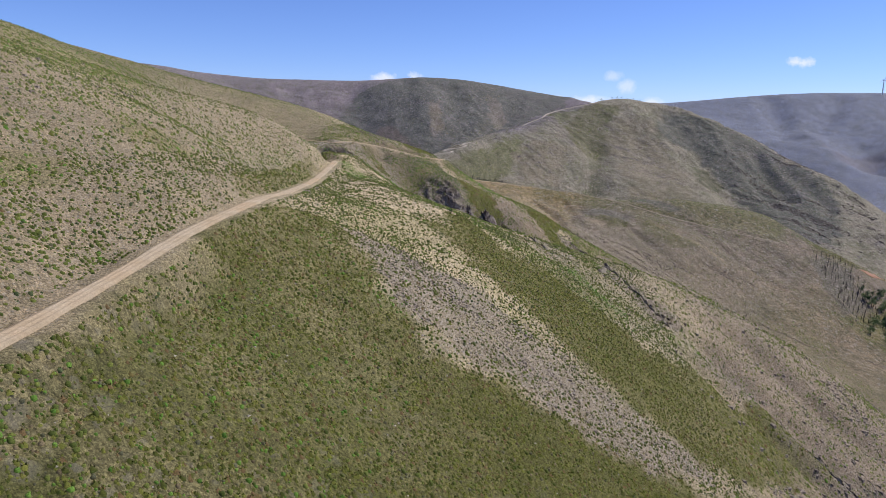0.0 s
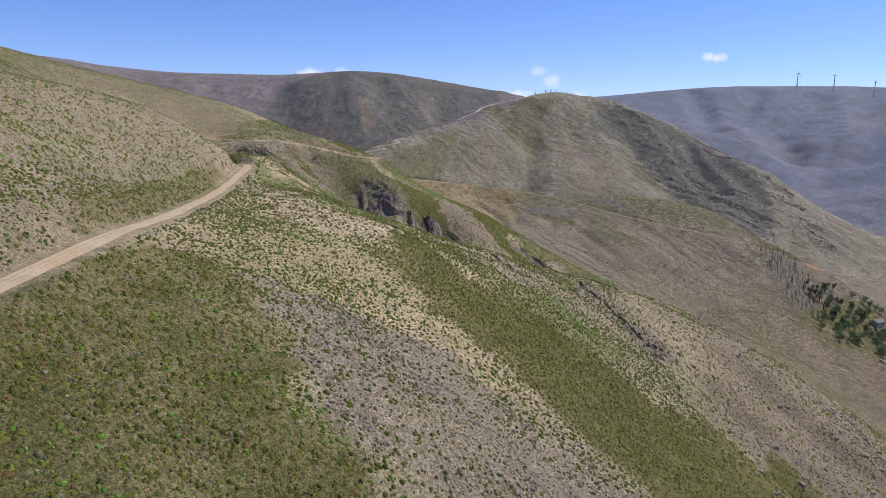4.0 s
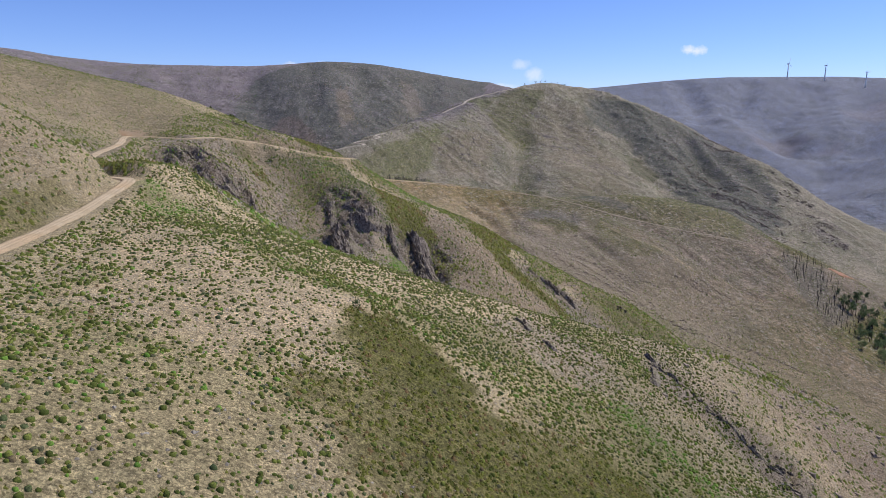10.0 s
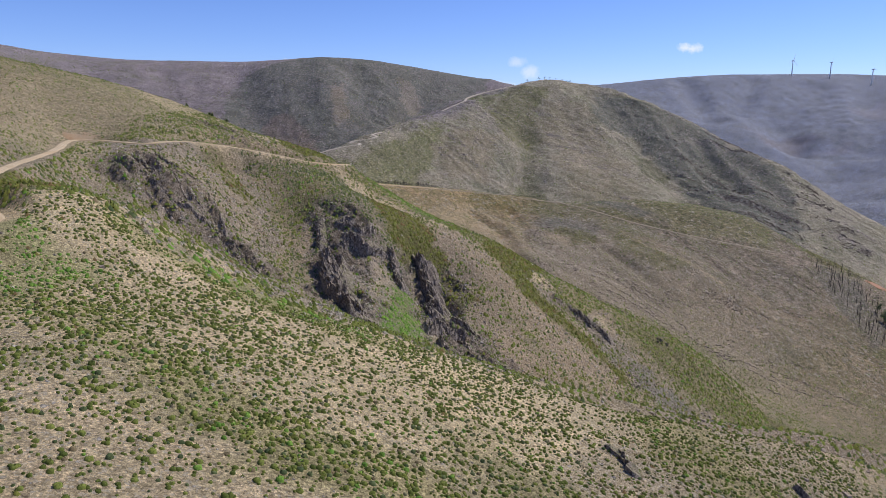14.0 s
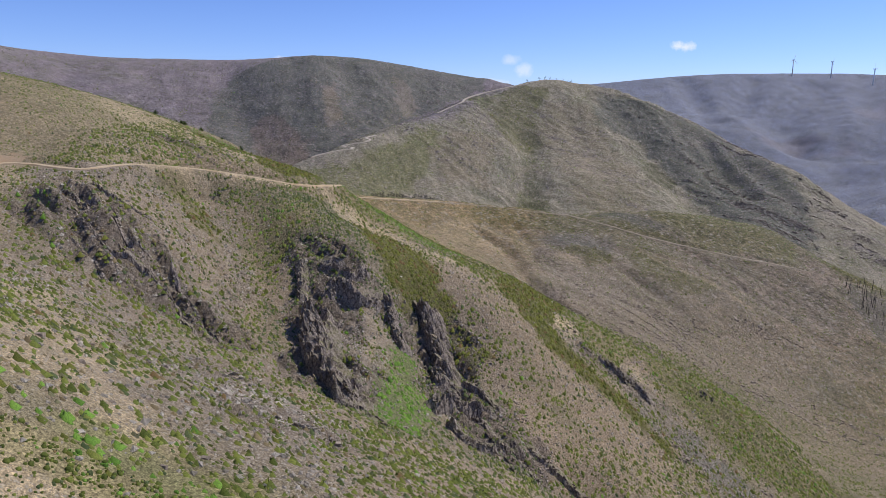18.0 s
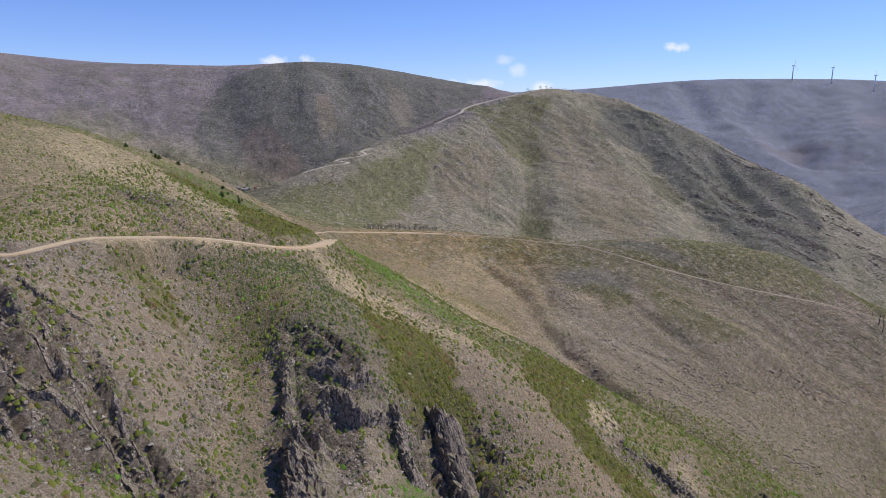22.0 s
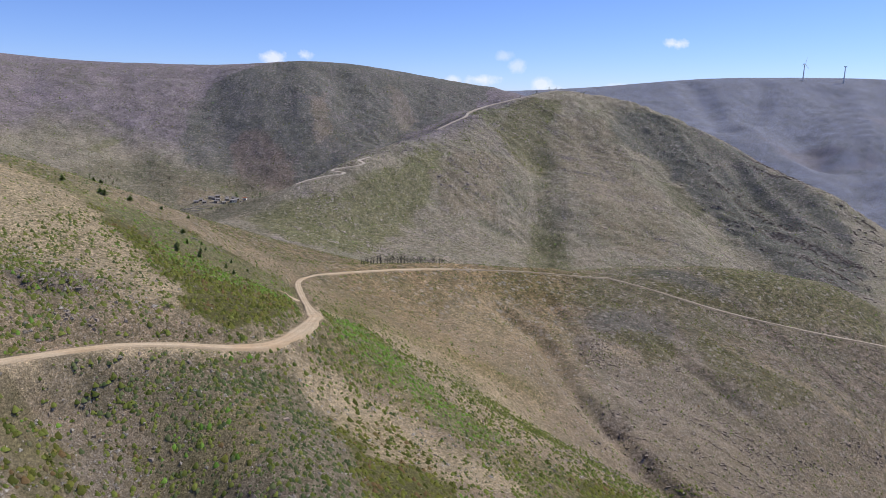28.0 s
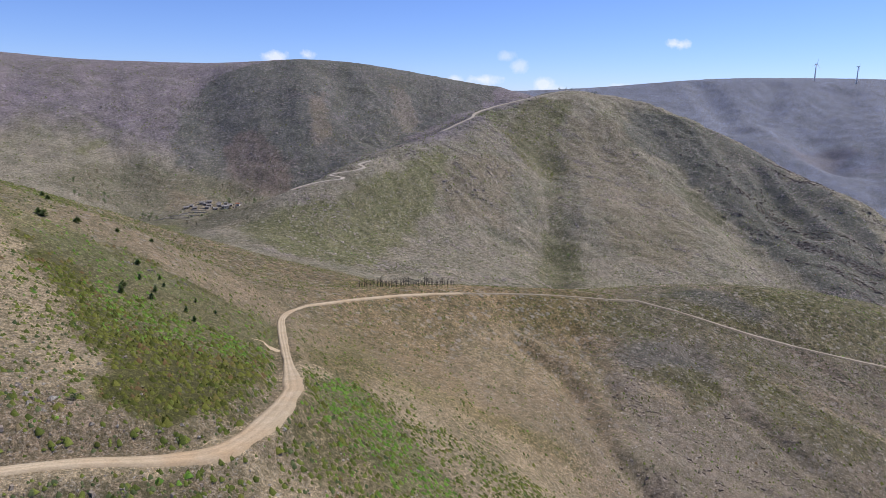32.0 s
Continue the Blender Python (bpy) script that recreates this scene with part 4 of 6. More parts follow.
def crag_material(name, tint, soil, scale):
    """Bedrock: cracked upright, lichen-stained, with thin soil lying on its ledges."""
    mat, nt, b = nodes_of(name)
    geo = nt.nodes.new("ShaderNodeNewGeometry")
    where = geo.outputs["Position"]
    squeeze = nt.nodes.new("ShaderNodeVectorMath")
    squeeze.operation = "MULTIPLY"
    squeeze.inputs[1].default_value = (1.0, 1.0, 0.45)
    nt.links.new(where, squeeze.inputs[0])
    colour = mixed(nt, "MULTIPLY", 1.0, mixed(nt, "MIX", geo.outputs["Random Per Island"], tint, tuple(1.25 * c for c in tint)), mixed(nt, "MIX", ranged(nt, noise_of(nt, 1.5 * scale, 8, 0.75, where), 0.35, 0.65), (0.55, 0.54, 0.54), (1.5, 1.45, 1.38)))
    height = noise_of(nt, 2.0 * scale, 6, 0.7, squeeze.outputs[0])
    for size in (0.9, 2.6):
        cells = cells_of(nt, size * scale, squeeze.outputs[0])
        cells.feature = "DISTANCE_TO_EDGE"
        colour = mixed(nt, "MULTIPLY", 1.0, colour, mixed(nt, "MIX", ranged(nt, cells.outputs["Distance"], 0.0, 0.10), (0.35, 0.33, 0.32), (1.05, 1.05, 1.05)))
    patchy = noise_of(nt, 0.35 * scale, 6, 0.7, where)
    upright = nt.nodes.new("ShaderNodeSeparateXYZ")
    nt.links.new(geo.outputs["True Normal"], upright.inputs[0])
    share = times(nt, ranged(nt, upright.outputs[2], 0.50, 0.80), ranged(nt, patchy, 0.32, 0.50))
    colour = mixed(nt, "MIX", times(nt, share, 0.8), colour, mixed(nt, "MIX", ranged(nt, noise_of(nt, 0.9 * scale, 4, 0.6, where), 0.4, 0.6), soil, (0.150, 0.155, 0.060)))
    nt.links.new(colour, b.inputs["Base Color"])
    bump = nt.nodes.new("ShaderNodeBump")
    bump.inputs["Distance"].default_value = 0.5 / scale
    nt.links.new(height, bump.inputs["Height"])
    nt.links.new(bump.outputs[0], b.inputs["Normal"])
    return mat


def earth_material(name, tint, pale, orange):
    mat, nt, b = nodes_of(name)
    geo = nt.nodes.new("ShaderNodeNewGeometry")
    where = geo.outputs["Position"]
    colour = mixed(nt, "MIX", ranged(nt, noise_of(nt, 0.25, 5, 0.6, where), 0.3, 0.7), tint, pale)
    colour = mixed(nt, "MIX", ranged(nt, noise_of(nt, 0.06, 4, 0.6, where), 0.50, 0.66, 0, 0.6), colour, orange)
    edge = nt.nodes.new("ShaderNodeAttribute")
    edge.attribute_name = "rut"
    colour = mixed(nt, "MULTIPLY", 1.0, colour, edge.outputs["Color"])
    grit = noise_of(nt, 3.0, 6, 0.7, where)
    colour = mixed(nt, "MULTIPLY", 1.0, colour, mixed(nt, "MIX", ranged(nt, grit, 0.3, 0.7), (0.8, 0.79, 0.77), (1.2, 1.2, 1.2)))
    nt.links.new(colour, b.inputs["Base Color"])
    bump = nt.nodes.new("ShaderNodeBump")
    bump.inputs["Distance"].default_value = 0.12
    nt.links.new(grit, bump.inputs["Height"])
    nt.links.new(bump.outputs[0], b.inputs["Normal"])
    return mat


def plain_material(name, tint, rough=0.6, metal=0.0, grit=3.0, depth=0.25):
    mat, nt, b = nodes_of(name)
    b.inputs["Roughness"].default_value, b.inputs["Metallic"].default_value = rough, metal
    where = nt.nodes.new("ShaderNodeNewGeometry").outputs["Position"]
    low, high = tuple(c * (1 - depth) for c in tint), tuple(min(1.0, c * (1 + depth)) for c in tint)
    nt.links.new(mixed(nt, "MIX", ranged(nt, noise_of(nt, grit, 5, 0.6, where), 0.3, 0.7), low, high), b.inputs["Base Color"])
    return mat


HEATH = heath_material()
LEAF_GREEN = leafy_material("green_scrub", (0.060, 0.080, 0.017), (0.165, 0.190, 0.044))
LEAF_BRIGHT = leafy_material("bright_scrub", (0.075, 0.155, 0.024), (0.165, 0.285, 0.050))
LEAF_OLIVE = leafy_material("heather", (0.050, 0.060, 0.012), (0.175, 0.180, 0.040), (0.150, 0.100, 0.048))
LEAF_DARK = leafy_material("dark_scrub", (0.049, 0.071, 0.029), (0.116, 0.140, 0.061))
LEAF_DRY = leafy_material("dry_scrub", (0.116, 0.090, 0.051), (0.232, 0.183, 0.107), (0.244, 0.201, 0.128))
LEAF_GREY = leafy_material("grey_scrub", (0.085, 0.085, 0.049), (0.177, 0.168, 0.095))
PINE = leafy_material("pine_needles", (0.140, 0.200, 0.065), (0.240, 0.300, 0.115))
BROADLEAF = leafy_material("broad_leaves", (0.120, 0.175, 0.080), (0.220, 0.290, 0.130))
DARKLEAF = leafy_material("dark_leaves", (0.045, 0.078, 0.040), (0.092, 0.135, 0.068))
BARK = plain_material("bark", (0.075, 0.060, 0.048), 0.9)
BURNT = plain_material("burnt_bark", (0.045, 0.040, 0.040), 0.95)
SLATE = crag_material("slate", (0.285, 0.245, 0.205), (0.31, 0.258, 0.185), 1.6)
BLOCK = stone_material("weathered_rock", (0.170, 0.142, 0.118), (0.310, 0.260, 0.212))
GREY_ROCK = stone_material("grey_rock", (0.265, 0.230, 0.205), (0.410, 0.358, 0.322))
CRAG = crag_material("crag_rock", (0.265, 0.228, 0.195), (0.300, 0.250, 0.175), 1.0)
PALE_STONE = stone_material("pale_stone", (0.27, 0.238, 0.200), (0.54, 0.490, 0.420), 3.0)
ROAD_EARTH = earth_material("road_earth", (0.48, 0.370, 0.235), (0.60, 0.485, 0.335), (0.54, 0.370, 0.21))
TRACK_EARTH = earth_material("track_earth", (0.37, 0.305, 0.225), (0.46, 0.395, 0.30), (0.40, 0.31, 0.22))
PALE_EARTH = earth_material("pale_track_earth", (0.46, 0.40, 0.32), (0.54, 0.48, 0.39), (0.48, 0.40, 0.30))
CUT_EARTH = earth_material("cut_earth", (0.30, 0.21, 0.125), (0.36, 0.28, 0.19), (0.40, 0.22, 0.10))
RED_EARTH = earth_material("red_earth", (0.36, 0.19, 0.12), (0.42, 0.25, 0.17), (0.38, 0.17, 0.10))
WHITE_PAINT = plain_material("white_paint", (0.78, 0.78, 0.77), 0.45, depth=0.05)
PLASTER = plain_material("white_plaster", (0.75, 0.74, 0.70), 0.8, depth=0.1)
HOUSE_STONE = stone_material("house_stone", (0.36, 0.33, 0.285), (0.52, 0.475, 0.41), 1.5)
ROOF_SLATE = stone_material("roof_slate", (0.23, 0.22, 0.215), (0.35, 0.335, 0.32), 2.0)
ROOF_TILE = plain_material("roof_tile", (0.36, 0.16, 0.09), 0.8)
WINDOW_DARK = plain_material("window_glass", (0.03, 0.035, 0.04), 0.15)

# ---- the ground ----
ground_mesh = sheet("ground", GRID_X, GRID_Y, ZZ)
ground = tagged(new("ground", ground_mesh), "steep heath hillsides of grass, scrub and stony soil", "ground", kind="structure")
ground_mesh.materials.append(HEATH)
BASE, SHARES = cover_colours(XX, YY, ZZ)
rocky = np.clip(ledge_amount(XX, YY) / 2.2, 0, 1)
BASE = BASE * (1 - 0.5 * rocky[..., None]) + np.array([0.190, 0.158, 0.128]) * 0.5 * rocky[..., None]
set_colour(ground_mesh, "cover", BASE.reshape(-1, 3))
WIDE = ramp(np.hypot(XX, YY - 250), 200, 420) * (1 - 0.4 * ramp(np.hypot(XX, YY - 250), 480, 750)) * (1 - 0.6 * ramp(np.hypot(XX, YY), 1500, 1900))
stony = np.clip(0.55 + 0.45 * SHARES[STONE] - SHARES[GREEN] - 0.9 * SHARES[OLIVE] - SHARES[BRIGHT], 0, 1) * (1 - 0.6 * WIDE)
scrubby = np.clip(0.55 + 0.3 * fbm(XX, YY, 18, 3, 81) + 0.3 * SHARES[GREEN] + 0.3 * SHARES[OLIVE] + 0.4 * SHARES[THICKET] - 0.2 * SHARES[BARE] - 0.2 * SHARES[STONE], 0, 1) * (0.06 + 0.94 * ramp(np.hypot(XX + 20, YY - 140), 150, 330)) * (1 - 0.55 * WIDE)
# where bedrock shows: on ledges, in the stony bowl and along the far strata
gully_rock = ramp(YY - 0.5 * XX, 300, 330) * (1 - ramp(YY, 370, 400)) * (1 - ramp(np.hypot(XX + 40, YY - 320), 55, 80)) * 0.35
bowl_rock = ramp(XX + 0.3 * (600 - YY), 50, 110) * ramp(YY - 0.3 * XX, 410, 450) * (1 - ramp(YY, 610, 680)) * 0.32
bedrock = np.clip(np.maximum.reduce([0.9 * rocky, gully_rock, bowl_rock, 0.5 * SHARES[STONE] * ramp(YY, 200, 260)]) * (1 - 0.8 * SHARES[OLIVE] - 0.8 * SHARES[GREEN] - 0.9 * SHARES[BRIGHT]), 0, 1) * (1 - ramp(YY, 700, 800))
set_colour(ground_mesh, "grain", np.stack([stony, scrubby, WIDE, bedrock], -1).reshape(-1, 4))


# ---- helpers for things ----
def part(name, me, material, parent, label="", place=None):
    """One mesh object under a thing or a part."""
    if isinstance(me, bmesh.types.BMesh):
        made = bpy.data.meshes.new(name)
        me.to_mesh(made)
        me.free()
        me = made
    if material and not me.materials:
        me.materials.append(material)
    ob = new(name, me)
    ob.parent = parent
    if place is not None:
        ob.matrix_basis = place
    if label:
        ob["label"] = label
    return ob


def thing(name, place, label, category, group=""):
    ob = new(name)
    ob.empty_display_size = 0.3
    ob.matrix_basis = place
    return tagged(ob, label, category, group)


def tube(rings, sides=8, caps=True):
    """A bmesh tube through rings of (centre, radius)."""
    bm = bmesh.new()
    loops = []
    for centre, radius in rings:
        loops.append([bm.verts.new(Vector(centre) + Vector((math.cos(a), math.sin(a), 0)) * radius) for a in (2 * math.pi * i / sides for i in range(sides))])
    for a, b in zip(loops[:-1], loops[1:]):
        for i in range(sides):
            bm.faces.new((a[i], a[(i + 1) % sides], b[(i + 1) % sides], b[i])).smooth = True
    if caps:
        bm.faces.new(loops[-1])
        bm.faces.new(loops[0][::-1])
    return bm


def ribbon(name, line, half, material, label, rise=0.12, seed=5, step=1.6, widen=None):
    """A dirt road along a line: wheel ruts, a low crown and ragged edges that dive into the ground."""
    pts = np.array(eased([tuple(p) for p in line], step))
    tang = np.gradient(pts[:, :2], axis=0)
    tang /= np.linalg.norm(tang, axis=1)[:, None] + 1e-9
    side = np.stack([tang[:, 1], -tang[:, 0]], 1)
    n = len(pts)
    along_m = np.arange(n) * step
    left = half * (1 + 0.30 * fbm(along_m, along_m * 0, 9, 3, seed) + 0.2 * fbm(along_m, along_m * 0 + 3, 40, 2, seed + 1))
    right = half * (1 + 0.34 * fbm(along_m, along_m * 0 + 50, 7, 3, seed + 2) + 0.25 * fbm(along_m, along_m * 0 + 9, 35, 2, seed + 3))
    if widen:
        y0, y1, more = widen
        spread_out = 1 + more * ramp(pts[:, 1], y0, y0 + 14) * (1 - ramp(pts[:, 1], y1 - 20, y1))
        left, right = left * (0.5 + 0.5 * spread_out), right * spread_out
    across = np.array([-1.35, -1.0, -0.62, -0.40, -0.18, 0.0, 0.18, 0.40, 0.62, 1.0, 1.35])
    lift = np.array([-0.6, 0.02, 0.03, -0.05, 0.02, 0.05, 0.02, -0.05, 0.03, 0.02, -0.6])
    shade = np.array([0.70, 0.80, 0.95, 1.06, 0.98, 0.88, 0.98, 1.06, 0.95, 0.84, 0.72])
    co, tone = [], []
    for k, a in enumerate(across):
        w = np.where(a < 0, left, right) * a
        xy = pts[:, :2] + side * w[:, None]
        z = pts[:, 2] - 0.3 + rise + 0.2 + lift[k] + 0.04 * fbm(xy[:, 0], xy[:, 1], 1.5, 2, 9)
        if abs(a) > 1.2:
            z = np.minimum(z, ground_at(xy[:, 0], xy[:, 1]) - 0.35)
        co.append(np.c_[xy, z])
        tone.append(np.full(n, shade[k]))
    co, tone = np.stack(co, 1), np.stack(tone, 1)
    m = len(across)
    i = np.arange(n * m).reshape(n, m)
    quads = np.stack([i[:-1, :-1], i[:-1, 1:], i[1:, 1:], i[1:, :-1]], -1).reshape(-1, 4)[:, ::-1]
    me = mesh_of(name, co.reshape(-1, 3), quads, True)
    set_colour(me, "rut", np.repeat(tone.reshape(-1, 1), 3, 1))
    me.materials.append(material)
    return tagged(new(name, me), label, "road", kind="structure")


turn_at = next(k for k, p in enumerate(ROAD) if p[1] > 550)
ribbon("road_1", ROAD[: turn_at + 1], 1.1, ROAD_EARTH, "pale rutted dirt road cut along the hillside", widen=(392, 462, 1.2))
fork_at = next(k for k, p in enumerate(ROAD) if p[1] > 615)
ribbon("road_2", ROAD[turn_at:fork_at + 1], 1.3, ROAD_EARTH, "pale dirt road over the grassy saddle", 0.2, 11, 3)
ribbon("road_6", ROAD[fork_at:-2] + [(92, 655, 122.5), (108, 662, 120)], 0.55, TRACK_EARTH, "faint grassy track along the saddle", 0.2, 13, 3)
ribbon("road_3", TRACK, 1.0, TRACK_EARTH, "narrow dirt track down the far slope", 0.25, 15, 4)
ribbon("road_4", HILL_TRACK, 2.1, PALE_EARTH, "pale hairpins of a dirt track on the far hill", 0.5, 25, 3)
ribbon("road_5", TOP_TRACK, 2.0, PALE_EARTH, "pale dirt track up to the far hilltop", 0.5, 29, 6)


# ---- scattered plants and stones ----
def bush_shape(rng, sides, spikes, sprigs=0):
    """A low rounded shrub: a lumpy dome with sprigs standing out of it."""
    co, tri = [], []
    rings = ((0.90, 0.0), (0.80, 0.60)) if spikes else ((1.0, 0.0),)
    for k, (r, z) in enumerate(rings):
        for i in range(sides):
            a = 2 * math.pi * (i + 0.5 * k) / sides + rng.uniform(-0.3, 0.3)
            s = r * rng.uniform(0.82, 1.15)
            co.append((s * math.cos(a), s * math.sin(a), z * rng.uniform(0.8, 1.3) - (0.25 if k == 0 else 0)))
    top = len(co)
    co.append((rng.uniform(-0.2, 0.2), rng.uniform(-0.2, 0.2), rng.uniform(0.8, 1.05)))
    if spikes:
        for i in range(sides):
            j = (i + 1) % sides
            tri += [(i, j, sides + i), (j, sides + j, sides + i), (sides + i, sides + j, top)]
    else:
        tri += [(i, (i + 1) % sides, top) for i in range(sides)]
    for _ in range(spikes or sprigs):
        a, e = rng.uniform(0, 6.28), rng.uniform(0.1, 1.45)
        d = np.array([math.cos(a) * math.cos(e), math.sin(a) * math.cos(e), math.sin(e)])
        t = np.cross(d, [rng.uniform(-1, 1), rng.uniform(-1, 1), rng.uniform(-1, 1)])
        t = t / (np.linalg.norm(t) + 1e-6) * rng.uniform(0.14, 0.28)
        base, tip = d * 0.70, d * rng.uniform(1.05, 1.3)
        n = len(co)
        co += [tuple(base + t), tuple(base - t), tuple(tip)]
        tri.append((n, n + 1, n + 2))
    return np.array(co), np.array(tri)


def stone_shape(rng):
    co = np.array([(1, 0, 0), (-1, 0, 0), (0, 1, 0), (0, -1, 0), (0, 0, 1), (0, 0, -1)], float)
    co = co * np.array([rng.uniform(0.7, 1.3), rng.uniform(0.5, 1.0), rng.uniform(0.3, 0.7)]) + np.array([[rng.uniform(-0.25, 0.25) for _ in range(3)] for _ in range(6)])
    tri = np.array([(0, 2, 4), (2, 1, 4), (1, 3, 4), (3, 0, 4), (2, 0, 5), (1, 2, 5), (3, 1, 5), (0, 3, 5)])
    return co, tri


def scatter(name, label, category, material, shapes, x, y, size, tall, seed, sink=0.0, lie=None, smooth=False):
    """All plants or stones of one kind as one mesh."""
    rng = np.random.default_rng(seed)
    n = len(x)
    pick = rng.integers(0, len(shapes), n)
    turn = rng.uniform(0, 2 * np.pi, n) if lie is None else radians(lie) + rng.normal(0, 0.5, n)
    z = ground_at(x, y) - sink * size
    cos, tris, offset = [], [], 0
    for k, (co, tri) in enumerate(shapes):
        mine = pick == k
        c, s, g, h = np.cos(turn[mine]), np.sin(turn[mine]), size[mine], size[mine] * tall[mine]
        px = (co[None, :, 0] * c[:, None] - co[None, :, 1] * s[:, None]) * g[:, None] + x[mine][:, None]
        py = (co[None, :, 0] * s[:, None] + co[None, :, 1] * c[:, None]) * g[:, None] + y[mine][:, None]
        pz = co[None, :, 2] * h[:, None] + z[mine][:, None]
        cos.append(np.stack([px, py, pz], -1).reshape(-1, 3))
        m = int(mine.sum())
        tris.append((tri[None] + (np.arange(m) * len(co))[:, None, None]).reshape(-1, 3) + offset)
        offset += m * len(co)
    me = mesh_of(name, np.concatenate(cos), np.concatenate(tris), smooth)
    me.materials.append(material)
    return tagged(new(name, me), label, category, kind="stuff")


shape_rng = random.Random(7)
NEAR_BUSHES = [bush_shape(shape_rng, 5, 3) for _ in range(14)]
LOW_BUSHES = [bush_shape(shape_rng, 4, 0, 4) for _ in range(8)]
MID_BUSHES = [bush_shape(shape_rng, 5, 0, 1) for _ in range(6)]
FAR_BUSHES = [bush_shape(shape_rng, 4, 0, 0) for _ in range(5)]
STONES = [stone_shape(shape_rng) for _ in range(6)]


def thrown(count, box, seed):
    """Places strewn evenly over a box of the plan, off the roads, with the cover that they fall on."""
    rng = np.random.default_rng(seed)
    x, y = rng.uniform(box[0], box[2], count), rng.uniform(box[1], box[3], count)
    clear = (along(ROAD_LINE, x, y, 12)[0] > 3.2) & (along(TRACK_LINE, x, y, 12)[0] > 2.5)
    x, y = x[clear], y[clear]
    return x, y, cover_at(x, y), rng.uniform(0, 1, len(x)), rng.uniform(0, 1, len(x))


def plant(area, box, per_m2, shapes, seed, grow):
    count = int((box[2] - box[0]) * (box[3] - box[1]) * per_m2)
    x, y, cover, luck, gauge = thrown(count, box, seed)
    # plants stand in drifts
    drift = np.clip(0.80 + 0.65 * fbm(x, y, 14, 3, 91) + 0.5 * fbm(x, y, 4, 2, 95), 0.3, 1.2)
    free = 1 - sum(cover[k] for k in (GREEN, OLIVE, STONE, DARK, BARE, RED, BRIGHT, THICKET, SAND))
    size = (0.16 + 0.26 * gauge**2.6) * grow
    tall = 0.95 + 0.55 * ((gauge * 7.3) % 1)
    kinds = (("green_scrub", "low green shrubs scattered over stony slopes", LEAF_GREEN, 0.80 * free + 0.9 * cover[GREEN] + 0.34 * cover[SAND] + 0.26 * cover[OLIVE] + 0.34 * cover[STONE] + 0.26 * cover[BARE] + 0.12 * cover[DARK] + 0.6 * cover[THICKET]),
             ("bright_scrub", "fresh bright green bracken in thick patches", LEAF_BRIGHT, 0.02 * free + 0.10 * cover[GREEN] + 0.8 * cover[BRIGHT]),
             ("heather", "olive brown heather in a thick carpet", LEAF_OLIVE, 0.03 * free + 0.06 * cover[GREEN] + 0.78 * cover[OLIVE] + 0.05 * cover[STONE] + 0.1 * cover[DARK]),
             ("dry_scrub", "dry grey brown scrub on stony ground", LEAF_DRY, 0.05 * free + 0.02 * cover[GREEN] + 0.06 * cover[OLIVE] + 0.14 * cover[STONE] + 0.35 * cover[DARK] + 0.03 * cover[BARE]),
             ("grey_scrub", "grey green tufts of grass and broom", LEAF_GREY, 0.06 * free + 0.06 * cover[GREEN] + 0.08 * cover[OLIVE] + 0.10 * cover[STONE] + 0.06 * cover[BARE] + 0.15 * cover[DARK]),
             ("dark_scrub", "dark green broom in thick stands", LEAF_DARK, 0.16 * free + 0.10 * cover[GREEN] + 0.10 * cover[SAND] + 0.10 * cover[STONE] + 0.08 * cover[BARE] + 0.25 * cover[DARK] + 1.25 * cover[THICKET]))
    start = np.zeros(len(x))
    for k, (name, label, material, share) in enumerate(kinds):
        share = 0.5 * share * drift
        if k in (1, 2):
            share = 0.5 * kinds[k][3] * np.clip(drift + 0.35, 0, 1.2)
        mine = (luck >= start) & (luck < start + share)
        start = start + share
        if mine.sum() > 3:
            scatter(name, f"{label} {area}", "shrubs", material, LOW_BUSHES if k == 2 and shapes is NEAR_BUSHES else shapes, x[mine], y[mine], size[mine] * (1.15, 1.15, 1.45, 1, 1, 1.05)[k], tall[mine] * (0.8 if k == 2 else 0.85), seed * 10 + k, 0.12, smooth=True)


plant("beside the dirt road", (-62, -38, 62, 205), 6.0, NEAR_BUSHES, 1, 0.80)
plant("on the rocky spurs", (-122, 205, 135, 470), 1.9, MID_BUSHES, 2, 1.85)
plant("on the upper slope", (-140, -30, -62, 250), 2.0, MID_BUSHES, 3, 1.25)
plant("on the lower slope", (62, -20, 170, 205), 1.9, MID_BUSHES, 4, 1.2)
plant("on the valley side", (135, 60, 260, 470), 0.9, FAR_BUSHES, 6, 1.6)
plant("on the high slope", (-280, 60, -122, 470), 0.75, FAR_BUSHES, 7, 1.5)
plant("on the far hill", (-140, 830, 560, 1290), 0.07, FAR_BUSHES, 8, 2.8)
plant("on the far range", (-720, 1000, 180, 1420), 0.03, FAR_BUSHES, 9, 3.6)
plant("round the saddle", (-240, 470, 420, 760), 0.36, FAR_BUSHES, 5, 1.75)


def stones(area, box, per_m2, seed, grow):
    x, y, cover, luck, gauge = thrown(int((box[2] - box[0]) * (box[3] - box[1]) * per_m2), box, seed)
    keep = luck < 0.25 + 0.6 * cover[STONE] + 0.35 * cover[BARE] - 0.2 * cover[OLIVE] - 0.1 * cover[GREEN] + 0.4 * np.clip(ledge_amount(x, y) / 2, 0, 1)
    size = (0.08 + 0.30 * gauge**4) * grow
    scatter("loose_stones", f"pale loose stones strewn {area}", "stones", PALE_STONE, STONES, x[keep], y[keep], size[keep], np.ones(keep.sum()), seed, 0.1)


